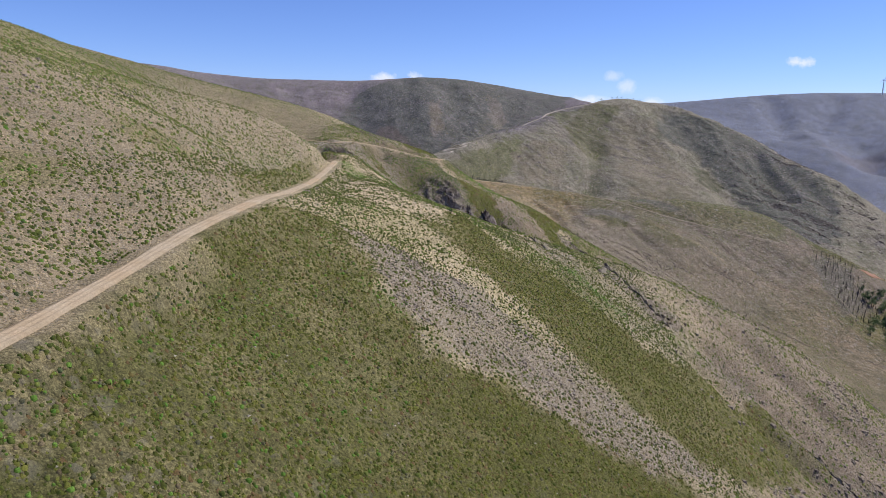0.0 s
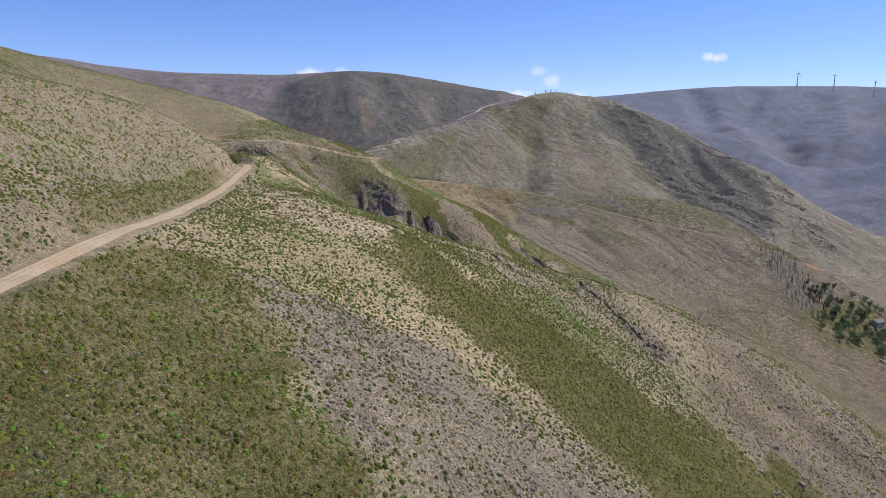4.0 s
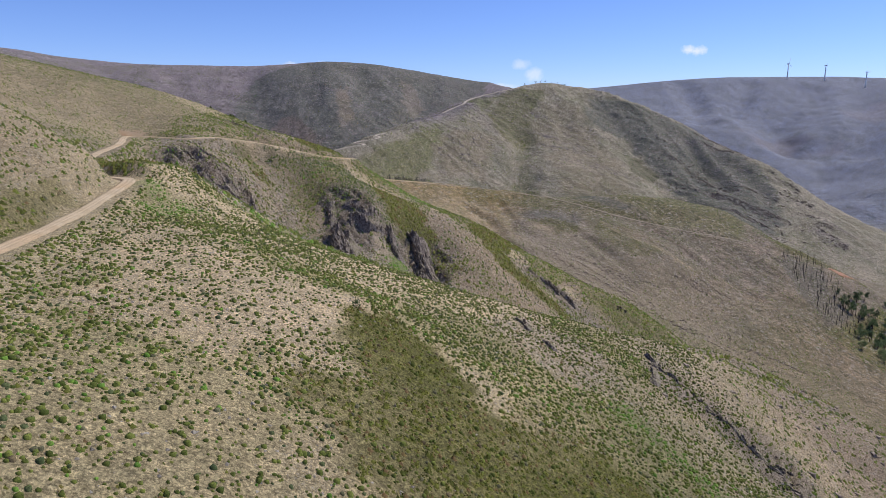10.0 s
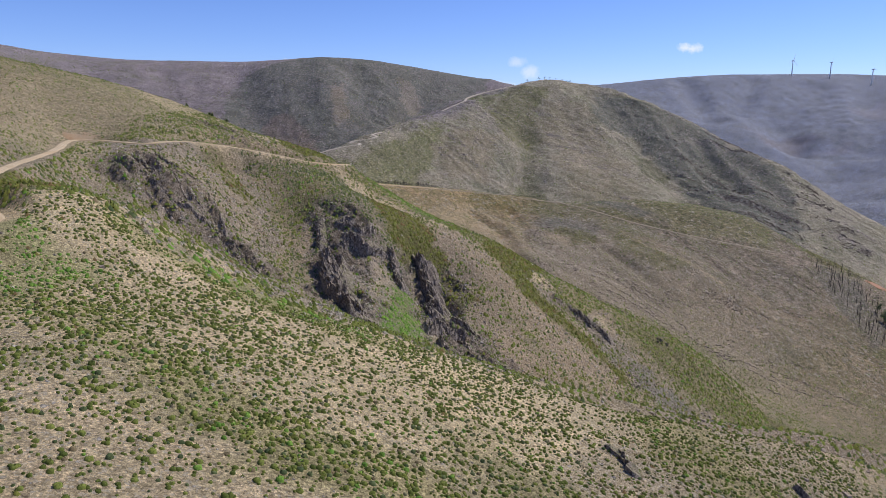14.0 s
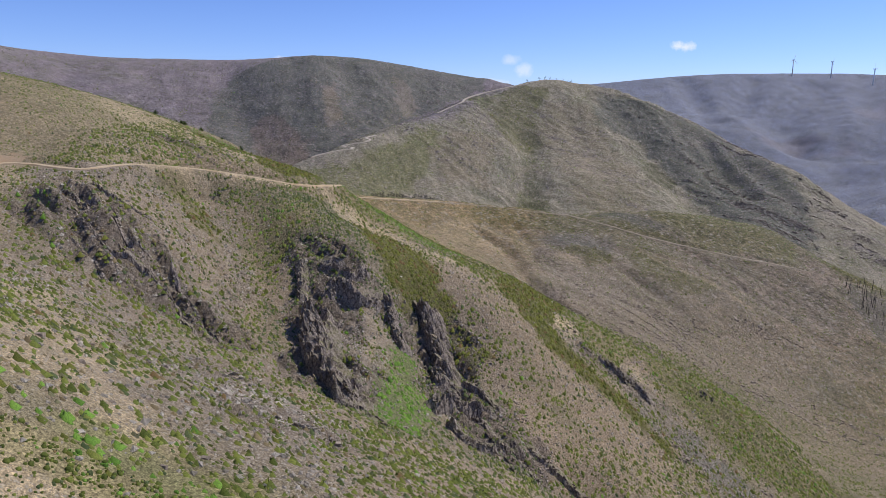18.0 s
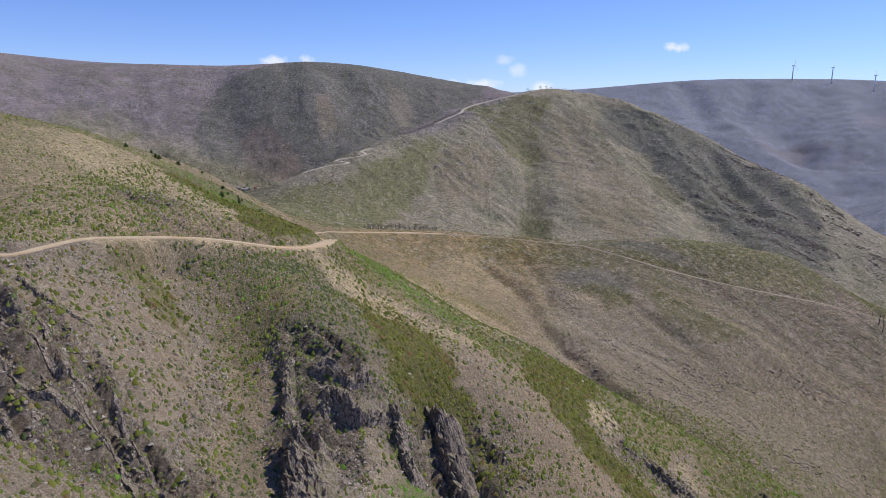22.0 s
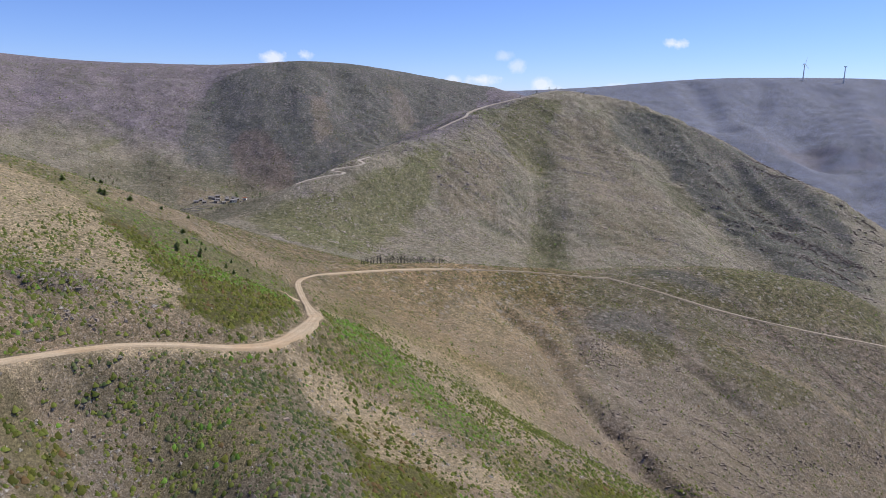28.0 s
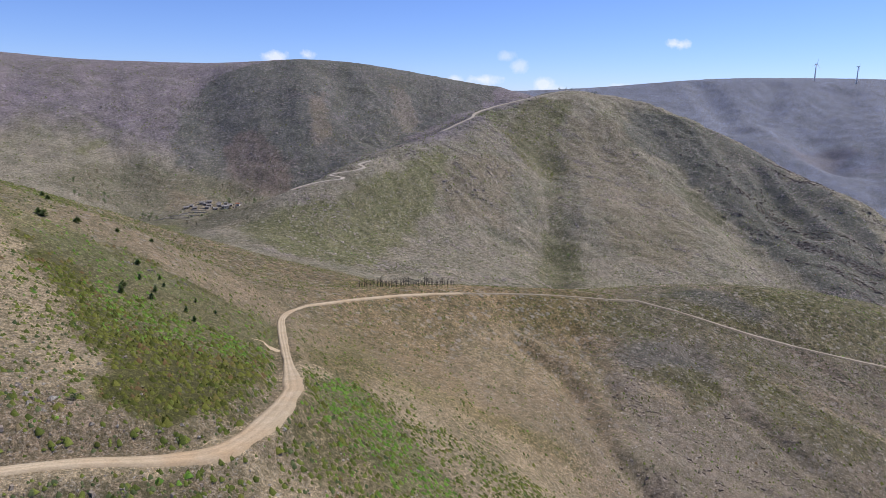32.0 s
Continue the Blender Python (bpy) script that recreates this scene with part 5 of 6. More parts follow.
stones("beside the dirt road", (-70, -50, 70, 200), 2.0, 11, 0.85)
stones("on the rocky spurs", (-120, 200, 105, 420), 1.1, 12, 2.0)
stones("in the bowl", (30, 430, 280, 640), 0.7, 13, 1.7)


def rubble(area, centre, spread, count, least, most, seed):
    """A slide of pale boulders, thick in the middle and thin towards its edge."""
    rng = np.random.default_rng(seed)
    x, y = rng.normal(centre[0], spread[0], count), rng.normal(centre[1], spread[1], count)
    size = least + (most - least) * rng.uniform(0, 1, count) ** 3
    scatter("boulders", f"pale angular boulders lying {area}", "boulders", PALE_STONE, STONES, x, y, size, rng.uniform(0.6, 1.0, count), seed, 0.15)


rubble("in the gully below the dirt road", (-36, 256), (6, 9), 260, 0.3, 1.1, 41)
rubble("at the foot of the dark crags", (-26, 315), (4, 9), 300, 0.2, 0.7, 42)


def block_shape(rng):
    """A split rock that lies along the strata, leaning, with its foot in the ground."""
    long, thick, tall, lean = rng.uniform(0.7, 1.5), rng.uniform(0.3, 0.85), rng.uniform(0.3, 0.75), rng.uniform(-0.1, 0.5)
    co = []
    for z in (-0.6, tall):
        for x, y in ((-1, -1), (1, -1), (1, 1), (-1, 1)):
            g = 1 if z < 0 else rng.uniform(0.6, 0.95)
            co.append((x * long * g + rng.uniform(-0.2, 0.2), y * thick * g + lean * z + rng.uniform(-0.1, 0.1), z * rng.uniform(0.75, 1.2)))
    quads = ((4, 5, 6, 7), (0, 1, 5, 4), (1, 2, 6, 5), (2, 3, 7, 6), (3, 0, 4, 7))
    return np.array(co), np.array([t for a, b, c, d in quads for t in ((a, b, c), (a, c, d))])


BLOCKS = [block_shape(shape_rng) for _ in range(9)]


def rock_field(area, box, per_m2, seed, small, large, lie, band, weight, material=BLOCK, tall=1.0):
    """Broken bedrock in thin rows along the strata."""
    x, y, cover, luck, gauge = thrown(int((box[2] - box[0]) * (box[3] - box[1]) * per_m2), box, seed)
    c, s = math.cos(radians(lie)), math.sin(radians(lie))
    a, b = c * x + s * y, -s * x + c * y
    row = 1 - np.abs(2 * value_noise(a / (7 * band) + 0.15 * b / band, b / band, seed + 1) - 1)
    share = ramp(row, 0.72, 0.97) * np.clip(0.25 + 1.6 * fbm(x, y, 9 * band, 3, seed + 2), 0.0, 1) + 0.02
    share = share * (1 - 0.85 * (cover[GREEN] + cover[OLIVE] + cover[BRIGHT])) * (1 - 0.7 * cover[BARE]) * (1 + 0.8 * cover[STONE] + 0.8 * cover[DARK]) * weight(x, y)
    keep = luck < share
    size = small + (large - small) * gauge[keep] ** 5
    scatter("broken_rock", f"broken weathered rock in rows {area}", "rocks", material, BLOCKS, x[keep], y[keep], size, np.full(len(size), tall), seed + 3, 0.1, lie)


rock_field("on the rocky spurs", (-122, 205, 110, 430), 2.2, 401, 0.16, 0.6, -38, 4.0, lambda x, y: 0.5 + 1.2 * np.clip(ledge_amount(x, y) / 2, 0, 1))
rock_field("in the stony bowl", (40, 430, 310, 660), 1.5, 411, 0.16, 0.75, -28, 6.0, lambda x, y: 1.7 * ramp(x + 0.3 * (600 - y), 30, 100))
rock_field("on the lower slope", (40, 60, 220, 330), 1.6, 421, 0.16, 0.7, -60, 5.0, lambda x, y: 2.0 * ramp(x, 40, 70))
rock_field("on the valley slope", (60, 60, 250, 340), 0.6, 471, 0.25, 0.9, -55, 9.0, lambda x, y: 1.8 * ramp(x, 55, 80))
rock_field("below the dirt road", (-46, 36, 60, 112), 5.0, 491, 0.07, 0.38, -38, 3.0, lambda x, y: 1.6 * cover_at(x, y)[STONE])
rock_field("on the upper slope", (-140, -20, -45, 260), 0.4, 431, 0.2, 0.7, -30, 5.0, lambda x, y: 0.4 + 0 * x)
rock_field("on the far hill", (-140, 820, 600, 1290), 0.34, 441, 0.6, 1.7, -25, 16.0, lambda x, y: 0.8 + 0.6 * ramp(x, 300, 360), GREY_ROCK, 0.6)
rock_field("on the far hill's dark flank", (330, 900, 570, 1240), 0.42, 461, 0.6, 2.0, -32, 11.0, lambda x, y: 1.1 * ramp(x + 0.35 * (y - 1100), 330, 370))
rock_field("on the far range", (-720, 1000, 180, 1420), 0.14, 451, 0.8, 2.2, -40, 24.0, lambda x, y: 0.7 + 0 * x, GREY_ROCK, 0.55)


# ---- rock outcrops ----
def slab_mesh(rng):
    """A split block of slate: six worn sides, broken top, no two corners alike."""
    bm = bmesh.new()
    w, d, h = 1.0, 0.36, 1.0
    ring = []
    for z, s in ((-0.5, 1.1), (0.55, 0.95), (0.95, 0.62)):
        ring.append([bm.verts.new((x * w * s * rng.uniform(0.75, 1.15), y * d * s * rng.uniform(0.7, 1.25), z * h + rng.uniform(-0.16, 0.16) * (z > 0))) for x, y in ((-0.5, -0.5), (0.1, -0.62), (0.5, -0.45), (0.55, 0.5), (-0.05, 0.6), (-0.5, 0.48))])
    for a, b in zip(ring[:-1], ring[1:]):
        for i in range(6):
            bm.faces.new((a[i], a[(i + 1) % 6], b[(i + 1) % 6], b[i]))
    bm.faces.new(ring[-1])
    bm.faces.new(ring[0][::-1])
    bmesh.ops.triangulate(bm, faces=bm.faces)
    me = bpy.data.meshes.new("slab")
    bm.to_mesh(me)
    bm.free()
    return me


rock_rng = random.Random(21)
SLABS = [slab_mesh(rock_rng) for _ in range(8)]
for me in SLABS:
    me.materials.append(SLATE)
PALE_SLABS = [me.copy() for me in SLABS[:4]]
for me in PALE_SLABS:
    me.materials.clear()
    me.materials.append(PALE_STONE)


def rock_outcrop(x, y, size, count, lie, lean, label, pale=False, reach=1.0):
    """Leaning slabs of slate that break out of the slope side by side."""
    root = thing("rock_outcrop", pose(x, y, float(ground_at(x, y)), 0, 0, 0), label, "rock", "rock outcrops")
    for _ in range(int(1.5 * count)):
        a = rock_rng.gauss(0, 1.5) * size * reach
        b = rock_rng.gauss(0, 0.8) * size * reach
        c, s = math.cos(radians(lie)), math.sin(radians(lie))
        px, py = x + a * c - b * s, y + a * s + b * c
        z = float(ground_at(px, py))
        g = (0.40 if pale else 0.46) * size * rock_rng.uniform(0.4, 1.4)
        turn = Euler((radians(lean + rock_rng.uniform(-25, 25)), radians(rock_rng.uniform(-12, 12)), radians(lie + rock_rng.uniform(-40, 40)))).to_matrix().to_4x4()
        place = Matrix.Translation((px - x, py - y, z - root.location.z)) @ turn @ Matrix.Diagonal((g * rock_rng.uniform(0.9, 1.9), g * rock_rng.uniform(0.8, 1.6), g * rock_rng.uniform(0.7, 1.25), 1))
        part("slab", rock_rng.choice(PALE_SLABS if pale else SLABS), None, root, place=place)
    return root


def rock_crag(line, wide, high, label, seed, step=0.5, material=None):
    """A broken rock rib: a steep fluted face on one side, rubbly ledges on the other."""
    pts = np.array(eased([(x, y, 0) for x, y in line], step))[:, :2]
    tang = np.gradient(pts, axis=0)
    tang /= np.linalg.norm(tang, axis=1)[:, None]
    side = np.stack([tang[:, 1], -tang[:, 0]], 1)
    side = -side
    across = np.linspace(-1, 1, max(9, int(2 * wide / step)))
    u = np.linspace(0, 1, len(pts))[:, None]
    v = across[None, :] + 0 * u
    x = pts[:, 0, None] + side[:, 0, None] * v * wide
    y = pts[:, 1, None] + side[:, 1, None] * v * wide
    m = np.arange(len(pts))[:, None] * step + 0 * v
    w = v * wide
    # steps and flutes: blocks at three sizes, each with a level of its own
    block = lattice(np.floor(m / 2.6 + 0.35 * w), np.floor(w / 1.9), seed) * 0.5 + lattice(np.floor(m / 1.2), np.floor(w / 1.0 + 0.3 * m), seed + 1) * 0.32 + lattice(np.floor(m / 0.5), np.floor(w / 0.5), seed + 4) * 0.18
    wave = 0.30 * fbm(m, w * 0 + 5, 9, 4, seed + 2) + 0.10 * fbm(m, w * 0 + 8, 2.2, 2, seed + 6)
    face = ramp(v + wave, -0.62, -0.40) * (1 - ramp(v + 0.5 * wave, -0.25, 1.0))
    ends = ramp(u, 0, 0.12) * (1 - ramp(u, 0.88, 1)) * (0.55 + 0.65 * value_noise(m / 8, m * 0, seed + 3))
    block = block * (1 - 0.4 * ramp(v, -0.15, 0.35)) + 0.2 * ramp(v, -0.15, 0.35)
    h = 0.8 * high * face * ends * (0.30 + 1.15 * block) - 0.5 * (1 - ramp(face * ends, 0, 0.15))
    jut = 0.5 * (block - 0.5) + 1.1 * (value_noise(m / 1.1, 0.12 * w, seed + 7) - 0.5) * face
    z = ground_at(x, y) + h
    co = np.stack([x + side[:, 0, None] * jut * -1, y + side[:, 1, None] * jut * -1, z], -1)
    n, k = x.shape
    i = np.arange(n * k).reshape(n, k)
    quads = np.stack([i[:-1, :-1], i[:-1, 1:], i[1:, 1:], i[1:, :-1]], -1).reshape(-1, 4)
    me = mesh_of("rock_crag", co.reshape(-1, 3), quads)
    me.materials.append(material or CRAG)
    crag = tagged(new("rock_crag", me), label, "rock", "rock crags")
    if not material:
        faces = ground_at(x, y) + h
        lie = math.degrees(math.atan2(pts[-1, 1] - pts[0, 1], pts[-1, 0] - pts[0, 0]))
        for _ in range(int(min(9 * wide, 45) * len(pts) * step / 10)):
            i, j = rock_rng.randrange(2, n - 2), int(k * min(0.98, max(0.02, rock_rng.gauss(0.31, 0.12))))
            g = rock_rng.uniform(0.35, 1.1) * (0.4 + 0.11 * high)
            turn = Euler((radians(rock_rng.uniform(-10, 50)), radians(rock_rng.uniform(-24, 24)), radians(lie + rock_rng.uniform(-35, 35)))).to_matrix().to_4x4()
            at = Matrix.Translation((x[i, j], y[i, j], float(faces[i, j]) - 0.25 * g)) @ turn
            part("slab", rock_rng.choice(SLABS), None, crag, place=at @ Matrix.Diagonal((g * rock_rng.uniform(0.7, 1.6), g * rock_rng.uniform(0.8, 1.6), g * rock_rng.uniform(0.8, 1.5), 1)))
    return crag


rock_crag([(-38, 327), (-37, 317), (-34, 305), (-29, 294), (-23, 284)], 8.0, 8.5, "dark fluted slate crag above the gully", 201)
rock_crag([(-40, 343), (-35, 342), (-30, 341), (-25, 344)], 3.0, 3.4, "broken slate ledge at the head of the crag", 202)
rock_crag([(-37, 332), (-33, 335), (-27, 333), (-23, 336), (-19, 342)], 3.2, 3.8, "curved slate ledge over the rubble slope", 204)
rock_crag([(-19, 343), (-18, 337), (-16, 331), (-13, 325)], 3.0, 4.5, "narrow dark rock rib above the bracken", 203)
rock_crag([(-8, 350), (-5, 340), (-3, 330), (-2, 319)], 7.0, 7.5, "dark slate crag with upright flutes", 205)
rock_crag([(-8, 303), (-3, 310), (4, 314), (12, 319)], 3.6, 4.5, "lower step of the dark slate crag", 207)
rock_crag([(-3, 302), (2, 297), (9, 300), (17, 307)], 3.0, 3.4, "broken slate ledge beside the crag", 209)
rock_crag([(2, 330), (8, 327), (14, 320)], 3.0, 3.0, "rubbly slate shoulder beside the crag", 210)
rock_crag([(-46, 347), (-44, 338), (-43, 329)], 2.6, 2.6, "small dark rocks at the gully's head", 211)
rock_crag([(-101, 322), (-92, 314), (-82, 309), (-74, 309)], 1.1, 1.3, "slanting slate ledges below the road", 213)
rock_crag([(-92, 305), (-82, 301), (-73, 302), (-66, 301)], 1.1, 1.2, "slanting slate ledges below the road", 215)
rock_crag([(-72, 311), (-66, 305), (-60, 300), (-55, 296)], 1.1, 1.3, "dark slate steps that run down to the gully", 217)
rock_crag([(-98, 330), (-88, 326), (-80, 326)], 1.1, 1.2, "low slate ledges below the road", 219)
rock_crag([(-78, 308), (-72, 304), (-66, 300), (-60, 292)], 1.1, 1.2, "thin dark slate steps below the road", 231)
rock_crag([(-96, 318), (-88, 318), (-82, 312)], 1.3, 1.5, "thin slanting slate step below the road", 233)
rock_crag([(-90, 300), (-84, 297), (-78, 290)], 1.3, 1.5, "thin slanting slate step below the road", 235)
rock_crag([(3, 312), (12, 306), (21, 298)], 2.4, 2.6, "terraced slate ledges under the crag", 237)
rock_crag([(18, 312), (30, 306), (42, 298)], 2.2, 2.0, "terraced slate ledges under the crag", 239)
rock_crag([(54, 368), (62, 362), (70, 354)], 3.6, 3.0, "grey rock ledge on the spur's crest", 221)
rock_crag([(44, 180), (52, 170), (60, 160), (64, 152)], 1.2, 0.9, "brown rock ledge on the lower slope", 223)
rock_crag([(16, 177), (17, 173), (17, 169)], 1.3, 1.0, "small brown rock rib on the scrubby slope", 251)
rock_crag([(19, 165), (20, 163), (20, 160)], 1.3, 1.0, "small brown rock rib on the scrubby slope", 253)
rock_crag([(44, 184), (46, 182), (44, 177)], 1.3, 1.0, "small brown rock rib on the scrubby slope", 255)
rock_crag([(44, 176), (42, 169), (40, 166)], 1.3, 1.0, "small brown rock rib on the scrubby slope", 257)
rock_crag([(92, 134), (102, 122), (112, 108)], 1.8, 1.4, "brown rock ledge on the lower slope", 225)
for x, y, size, count in ((-92, 312, 1.3, 10), (-80, 304, 1.3, 10), (-66, 302, 1.2, 10), (-58, 297, 1.1, 8), (-34, 344, 1.5, 10), (-30, 298, 1.6, 12), (-22, 284, 1.6, 12), (-16, 330, 1.1, 8), (-1, 328, 1.6, 12), (9, 306, 1.6, 12), (12, 296, 1.4, 10), (-44, 356, 1.2, 10)):
    rock_outcrop(x, y, size, count, -50, 40, "dark slate blocks broken from the crag")
for x, y, size, count in ((-46, 270, 1.5, 12), (-38, 251, 1.7, 16), (-30, 245, 1.7, 16), (-53, 250, 1.3, 8), (-26, 240, 1.4, 10), (-34, 300, 1.0, 8), (-27, 318, 1.0, 8)):
    rock_outcrop(x, y, size, count, -40, 50, "pale grey boulders tumbled below the spur", True)
for x, y, size, count in ((57, 364, 1.6, 8), (96, 374, 1.6, 8), (46, 378, 1.2, 8)):
    rock_outcrop(x, y, size, count, -50, 40, "grey rocks on the spur's crest")
for x, y, size, count in ((52, 168, 1.3, 8), (63, 158, 1.3, 8), (95, 128, 1.6, 8)):
    rock_outcrop(x, y, size, count, -55, 40, "brown grey rocks on the lower slope")
for x, y, size, count in ((-98, 401, 1.0, 9), (-95, 395, 0.9, 8), (-86, 388, 0.8, 6), (-81, 397, 0.8, 6)):
    rock_outcrop(x, y, size, count, 20, 30, "pale broken rocks above the dirt road", True)
for x, y, size, count in ((-104, 498, 0.8, 8), (-98, 501, 0.8, 8), (-91, 505, 0.7, 8)):
    rock_outcrop(x, y, size, count, 30, 20, "pale rocks in a line across the green knoll", True)
for x, y, size, count in ((66, 504, 1.6, 10), (70, 492, 1.8, 10), (115, 559, 1.5, 8), (136, 541, 1.6, 8), (149, 514, 1.8, 8), (95, 491, 1.5, 8), (186, 600, 1.8, 8), (228, 593, 1.8, 8), (170, 540, 1.6, 8), (205, 520, 1.8, 8), (180, 480, 1.8, 8), (240, 540, 1.8, 8)):
    rock_outcrop(x, y, 0.6 * size, count, -30, 45, "grey slate blocks in the stony bowl", reach=3.0)


# ---- trees ----
def pine_crown(rng, tall, wide, sprays):
    """Whorls of needle sprays round a stem, thinning to the top."""
    co, tri = [], []
    for k in range(sprays):
        u = (k + rng.random()) / sprays
        z = tall * (0.12 + 0.88 * u)
        reach = wide * (1 - u) ** 0.8 * rng.uniform(0.55, 1.15) + 0.12
        a = rng.uniform(0, 6.283)
        d, t = np.array([math.cos(a), math.sin(a), rng.uniform(-0.05, 0.5)]), np.array([-math.sin(a), math.cos(a), rng.uniform(-0.3, 0.3)])
        n, base = len(co), np.array([0, 0, z])
        w = 0.2 * reach + 0.05
        co += [tuple(base), tuple(base + d * reach * 0.6 + t * w), tuple(base + d * reach), tuple(base + d * reach * 0.6 - t * w + np.array([0, 0, 0.12 * reach]))]
        tri += [(n, n + 1, n + 2), (n, n + 2, n + 3)]
    return mesh_of("crown", np.array(co), np.array(tri))


def leaf_crown(rng, tall, wide, leaves, base=0.3):
    """An uneven crown of many small leaf clumps with gaps."""
    co, tri = [], []
    lobes = [(rng.gauss(0, 0.35) * wide, rng.gauss(0, 0.35) * wide, tall * rng.uniform(base + 0.1, 0.9), wide * rng.uniform(0.3, 0.6)) for _ in range(7)]
    for _ in range(leaves):
        lx, ly, lz, r = rng.choice(lobes)
        d = np.array([rng.gauss(0, 1), rng.gauss(0, 1), rng.gauss(0, 1)])
        p = np.array([lx, ly, lz]) + d / np.linalg.norm(d) * r * rng.uniform(0.7, 1.05)
        s = wide * rng.uniform(0.06, 0.14)
        a, b = np.array([rng.gauss(0, 1) for _ in range(3)]), np.array([rng.gauss(0, 1) for _ in range(3)])
        n = len(co)
        co += [tuple(p), tuple(p + a * s), tuple(p + b * s)]
        tri.append((n, n + 1, n + 2))
    return mesh_of("crown", np.array(co), np.array(tri))


def limbs(rng, tall, count, spread_m, thick):
    """A tapered trunk with bare limbs."""
    bm = tube([((0, 0, -0.4), thick * 1.25), ((0.02 * tall, 0, 0.35 * tall), thick * 0.8), ((0, 0.02 * tall, 0.7 * tall), thick * 0.5), ((0, 0, tall), thick * 0.1)], 6)
    for _ in range(count):
        z, a = tall * rng.uniform(0.35, 0.9), rng.uniform(0, 6.283)
        r = spread_m * rng.uniform(0.5, 1)
        tip = Vector((math.cos(a) * r, math.sin(a) * r, z + r * rng.uniform(0.4, 1.2)))
        side, low = Vector((-math.sin(a), math.cos(a), 0)) * thick * 0.3, Vector((0, 0, thick * 0.3))
        base = Vector((0, 0, z))
        v = [bm.verts.new(p) for p in (base + side, base - side, base + low * 2, tip)]
        for f in ((0, 1, 3), (1, 2, 3), (2, 0, 3)):
            bm.faces.new([v[i] for i in f])
    return bm


tree_rng = random.Random(33)


def make_tree(name, label, category, group, trunk, crown, crown_material, bark=None):
    root = thing(name, pose(0, 0, -500), label, category, group)
    part("trunk", trunk, bark or BARK, root)
    if crown:
        part("crown", crown, crown_material, root)
    return root


def stand(ob, places, low=0.8, high=1.25, first=True):
    """Sets a thing at the first of the places and copies of it at the others."""
    for k, (x, y) in enumerate(places):
        g = tree_rng.uniform(low, high)
        at = pose(x, y, float(ground_at(x, y)) - 0.1, 0, 0, tree_rng.uniform(0, 360)) @ Matrix.Diagonal((g, g, g * tree_rng.uniform(0.9, 1.15), 1))
        if k == 0:
            ob.matrix_basis = at
        else:
            made = copy_thing(ob, Matrix())
            made.matrix_basis = at


def strewn(outline_box, count):
    x0, y0, x1, y1 = outline_box
    return [(tree_rng.uniform(x0, x1), tree_rng.uniform(y0, y1)) for _ in range(count)]


pine_a = make_tree("pine_tree", "young dark green pine on the green knoll", "tree", "young pines", limbs(tree_rng, 2.2, 0, 0, 0.06), pine_crown(tree_rng, 2.2, 0.85, 170), PINE)
stand(pine_a, [(-93, 468), (-90, 482), (-80, 476), (-76, 488), (-94, 496), (-76, 470), (-96, 487), (-88, 474), (-82, 490), (-91, 491)], 0.55, 1.2)
pine_b = make_tree("pine_tree", "bushy young pine near the knoll's crest", "tree", "young pines", limbs(tree_rng, 2.2, 0, 0, 0.08), pine_crown(tree_rng, 2.1, 1.3, 140), PINE)
stand(pine_b, [(-148, 510), (-136, 513), (-95, 474), (-134, 512), (-128, 520), (-102, 501), (-120, 530), (-150, 545), (-112, 538), (-160, 560)], 0.7, 1.3)
lone = make_tree("bush", "lone dark green broom bush on the olive slope", "bush", "lone bushes", limbs(tree_rng, 0.8, 4, 0.4, 0.04), leaf_crown(tree_rng, 1.5, 1.0, 150, 0.1), DARKLEAF)
stand(lone, [(-0.5, -8), (2, -11), (66, 512), (-87, 381), (-73, 403), (-12, 138), (50, 501)], 0.7, 1.2)
ridge_tree = make_tree("tree", "small dark tree on the far hilltop", "tree", "hilltop trees", limbs(tree_rng, 3.0, 3, 1.0, 0.2), leaf_crown(tree_rng, 5.5, 2.4, 160), DARKLEAF)
stand(ridge_tree, [(196, 1287), (205, 1290), (214, 1292), (226, 1293), (238, 1296), (246, 1297), (251, 1299), (176, 1290), (150, 1285), (270, 1300)], 0.5, 1.1)
burnt = make_tree("burnt_tree", "bare black tree killed by a fire", "tree", "burnt trees", limbs(tree_rng, 4.5, 26, 1.7, 0.16), None, None, BURNT)
stand(burnt, [(x, 612 + 0.5 * (x + 30) + tree_rng.uniform(6, 26)) for x in [-46 + 0.85 * k for k in range(58)]], 0.5, 1.1)
burnt_b = make_tree("burnt_tree", "burnt leafless tree on the valley side", "tree", "burnt trees in the valley", limbs(tree_rng, 9, 10, 1.8, 0.22), None, None, BURNT)
stand(burnt_b, [(326 + 0.08 * (y - 520) + tree_rng.uniform(-20, 20), y) for y in [520 + 1.15 * k for k in range(105)]], 0.5, 1.0)
wood_a = make_tree("tree", "leafy green tree beside the valley stream", "tree", "valley trees", limbs(tree_rng, 5, 5, 2, 0.3), leaf_crown(tree_rng, 9, 4.2, 620), BROADLEAF)
stand(wood_a, [(322 + 0.7 * k + tree_rng.uniform(-16, 55), 488 + 1.6 * k + tree_rng.uniform(-14, 14)) for k in range(60)], 0.5, 0.95)
wood_b = make_tree("tree", "dark evergreen tree beside the valley stream", "tree", "valley trees", limbs(tree_rng, 6, 4, 1.5, 0.3), leaf_crown(tree_rng, 11, 3.6, 560), DARKLEAF)
stand(wood_b, [(352 + tree_rng.uniform(-16, 30), 548 + tree_rng.uniform(-30, 40)) for _ in range(14)], 0.5, 0.95)
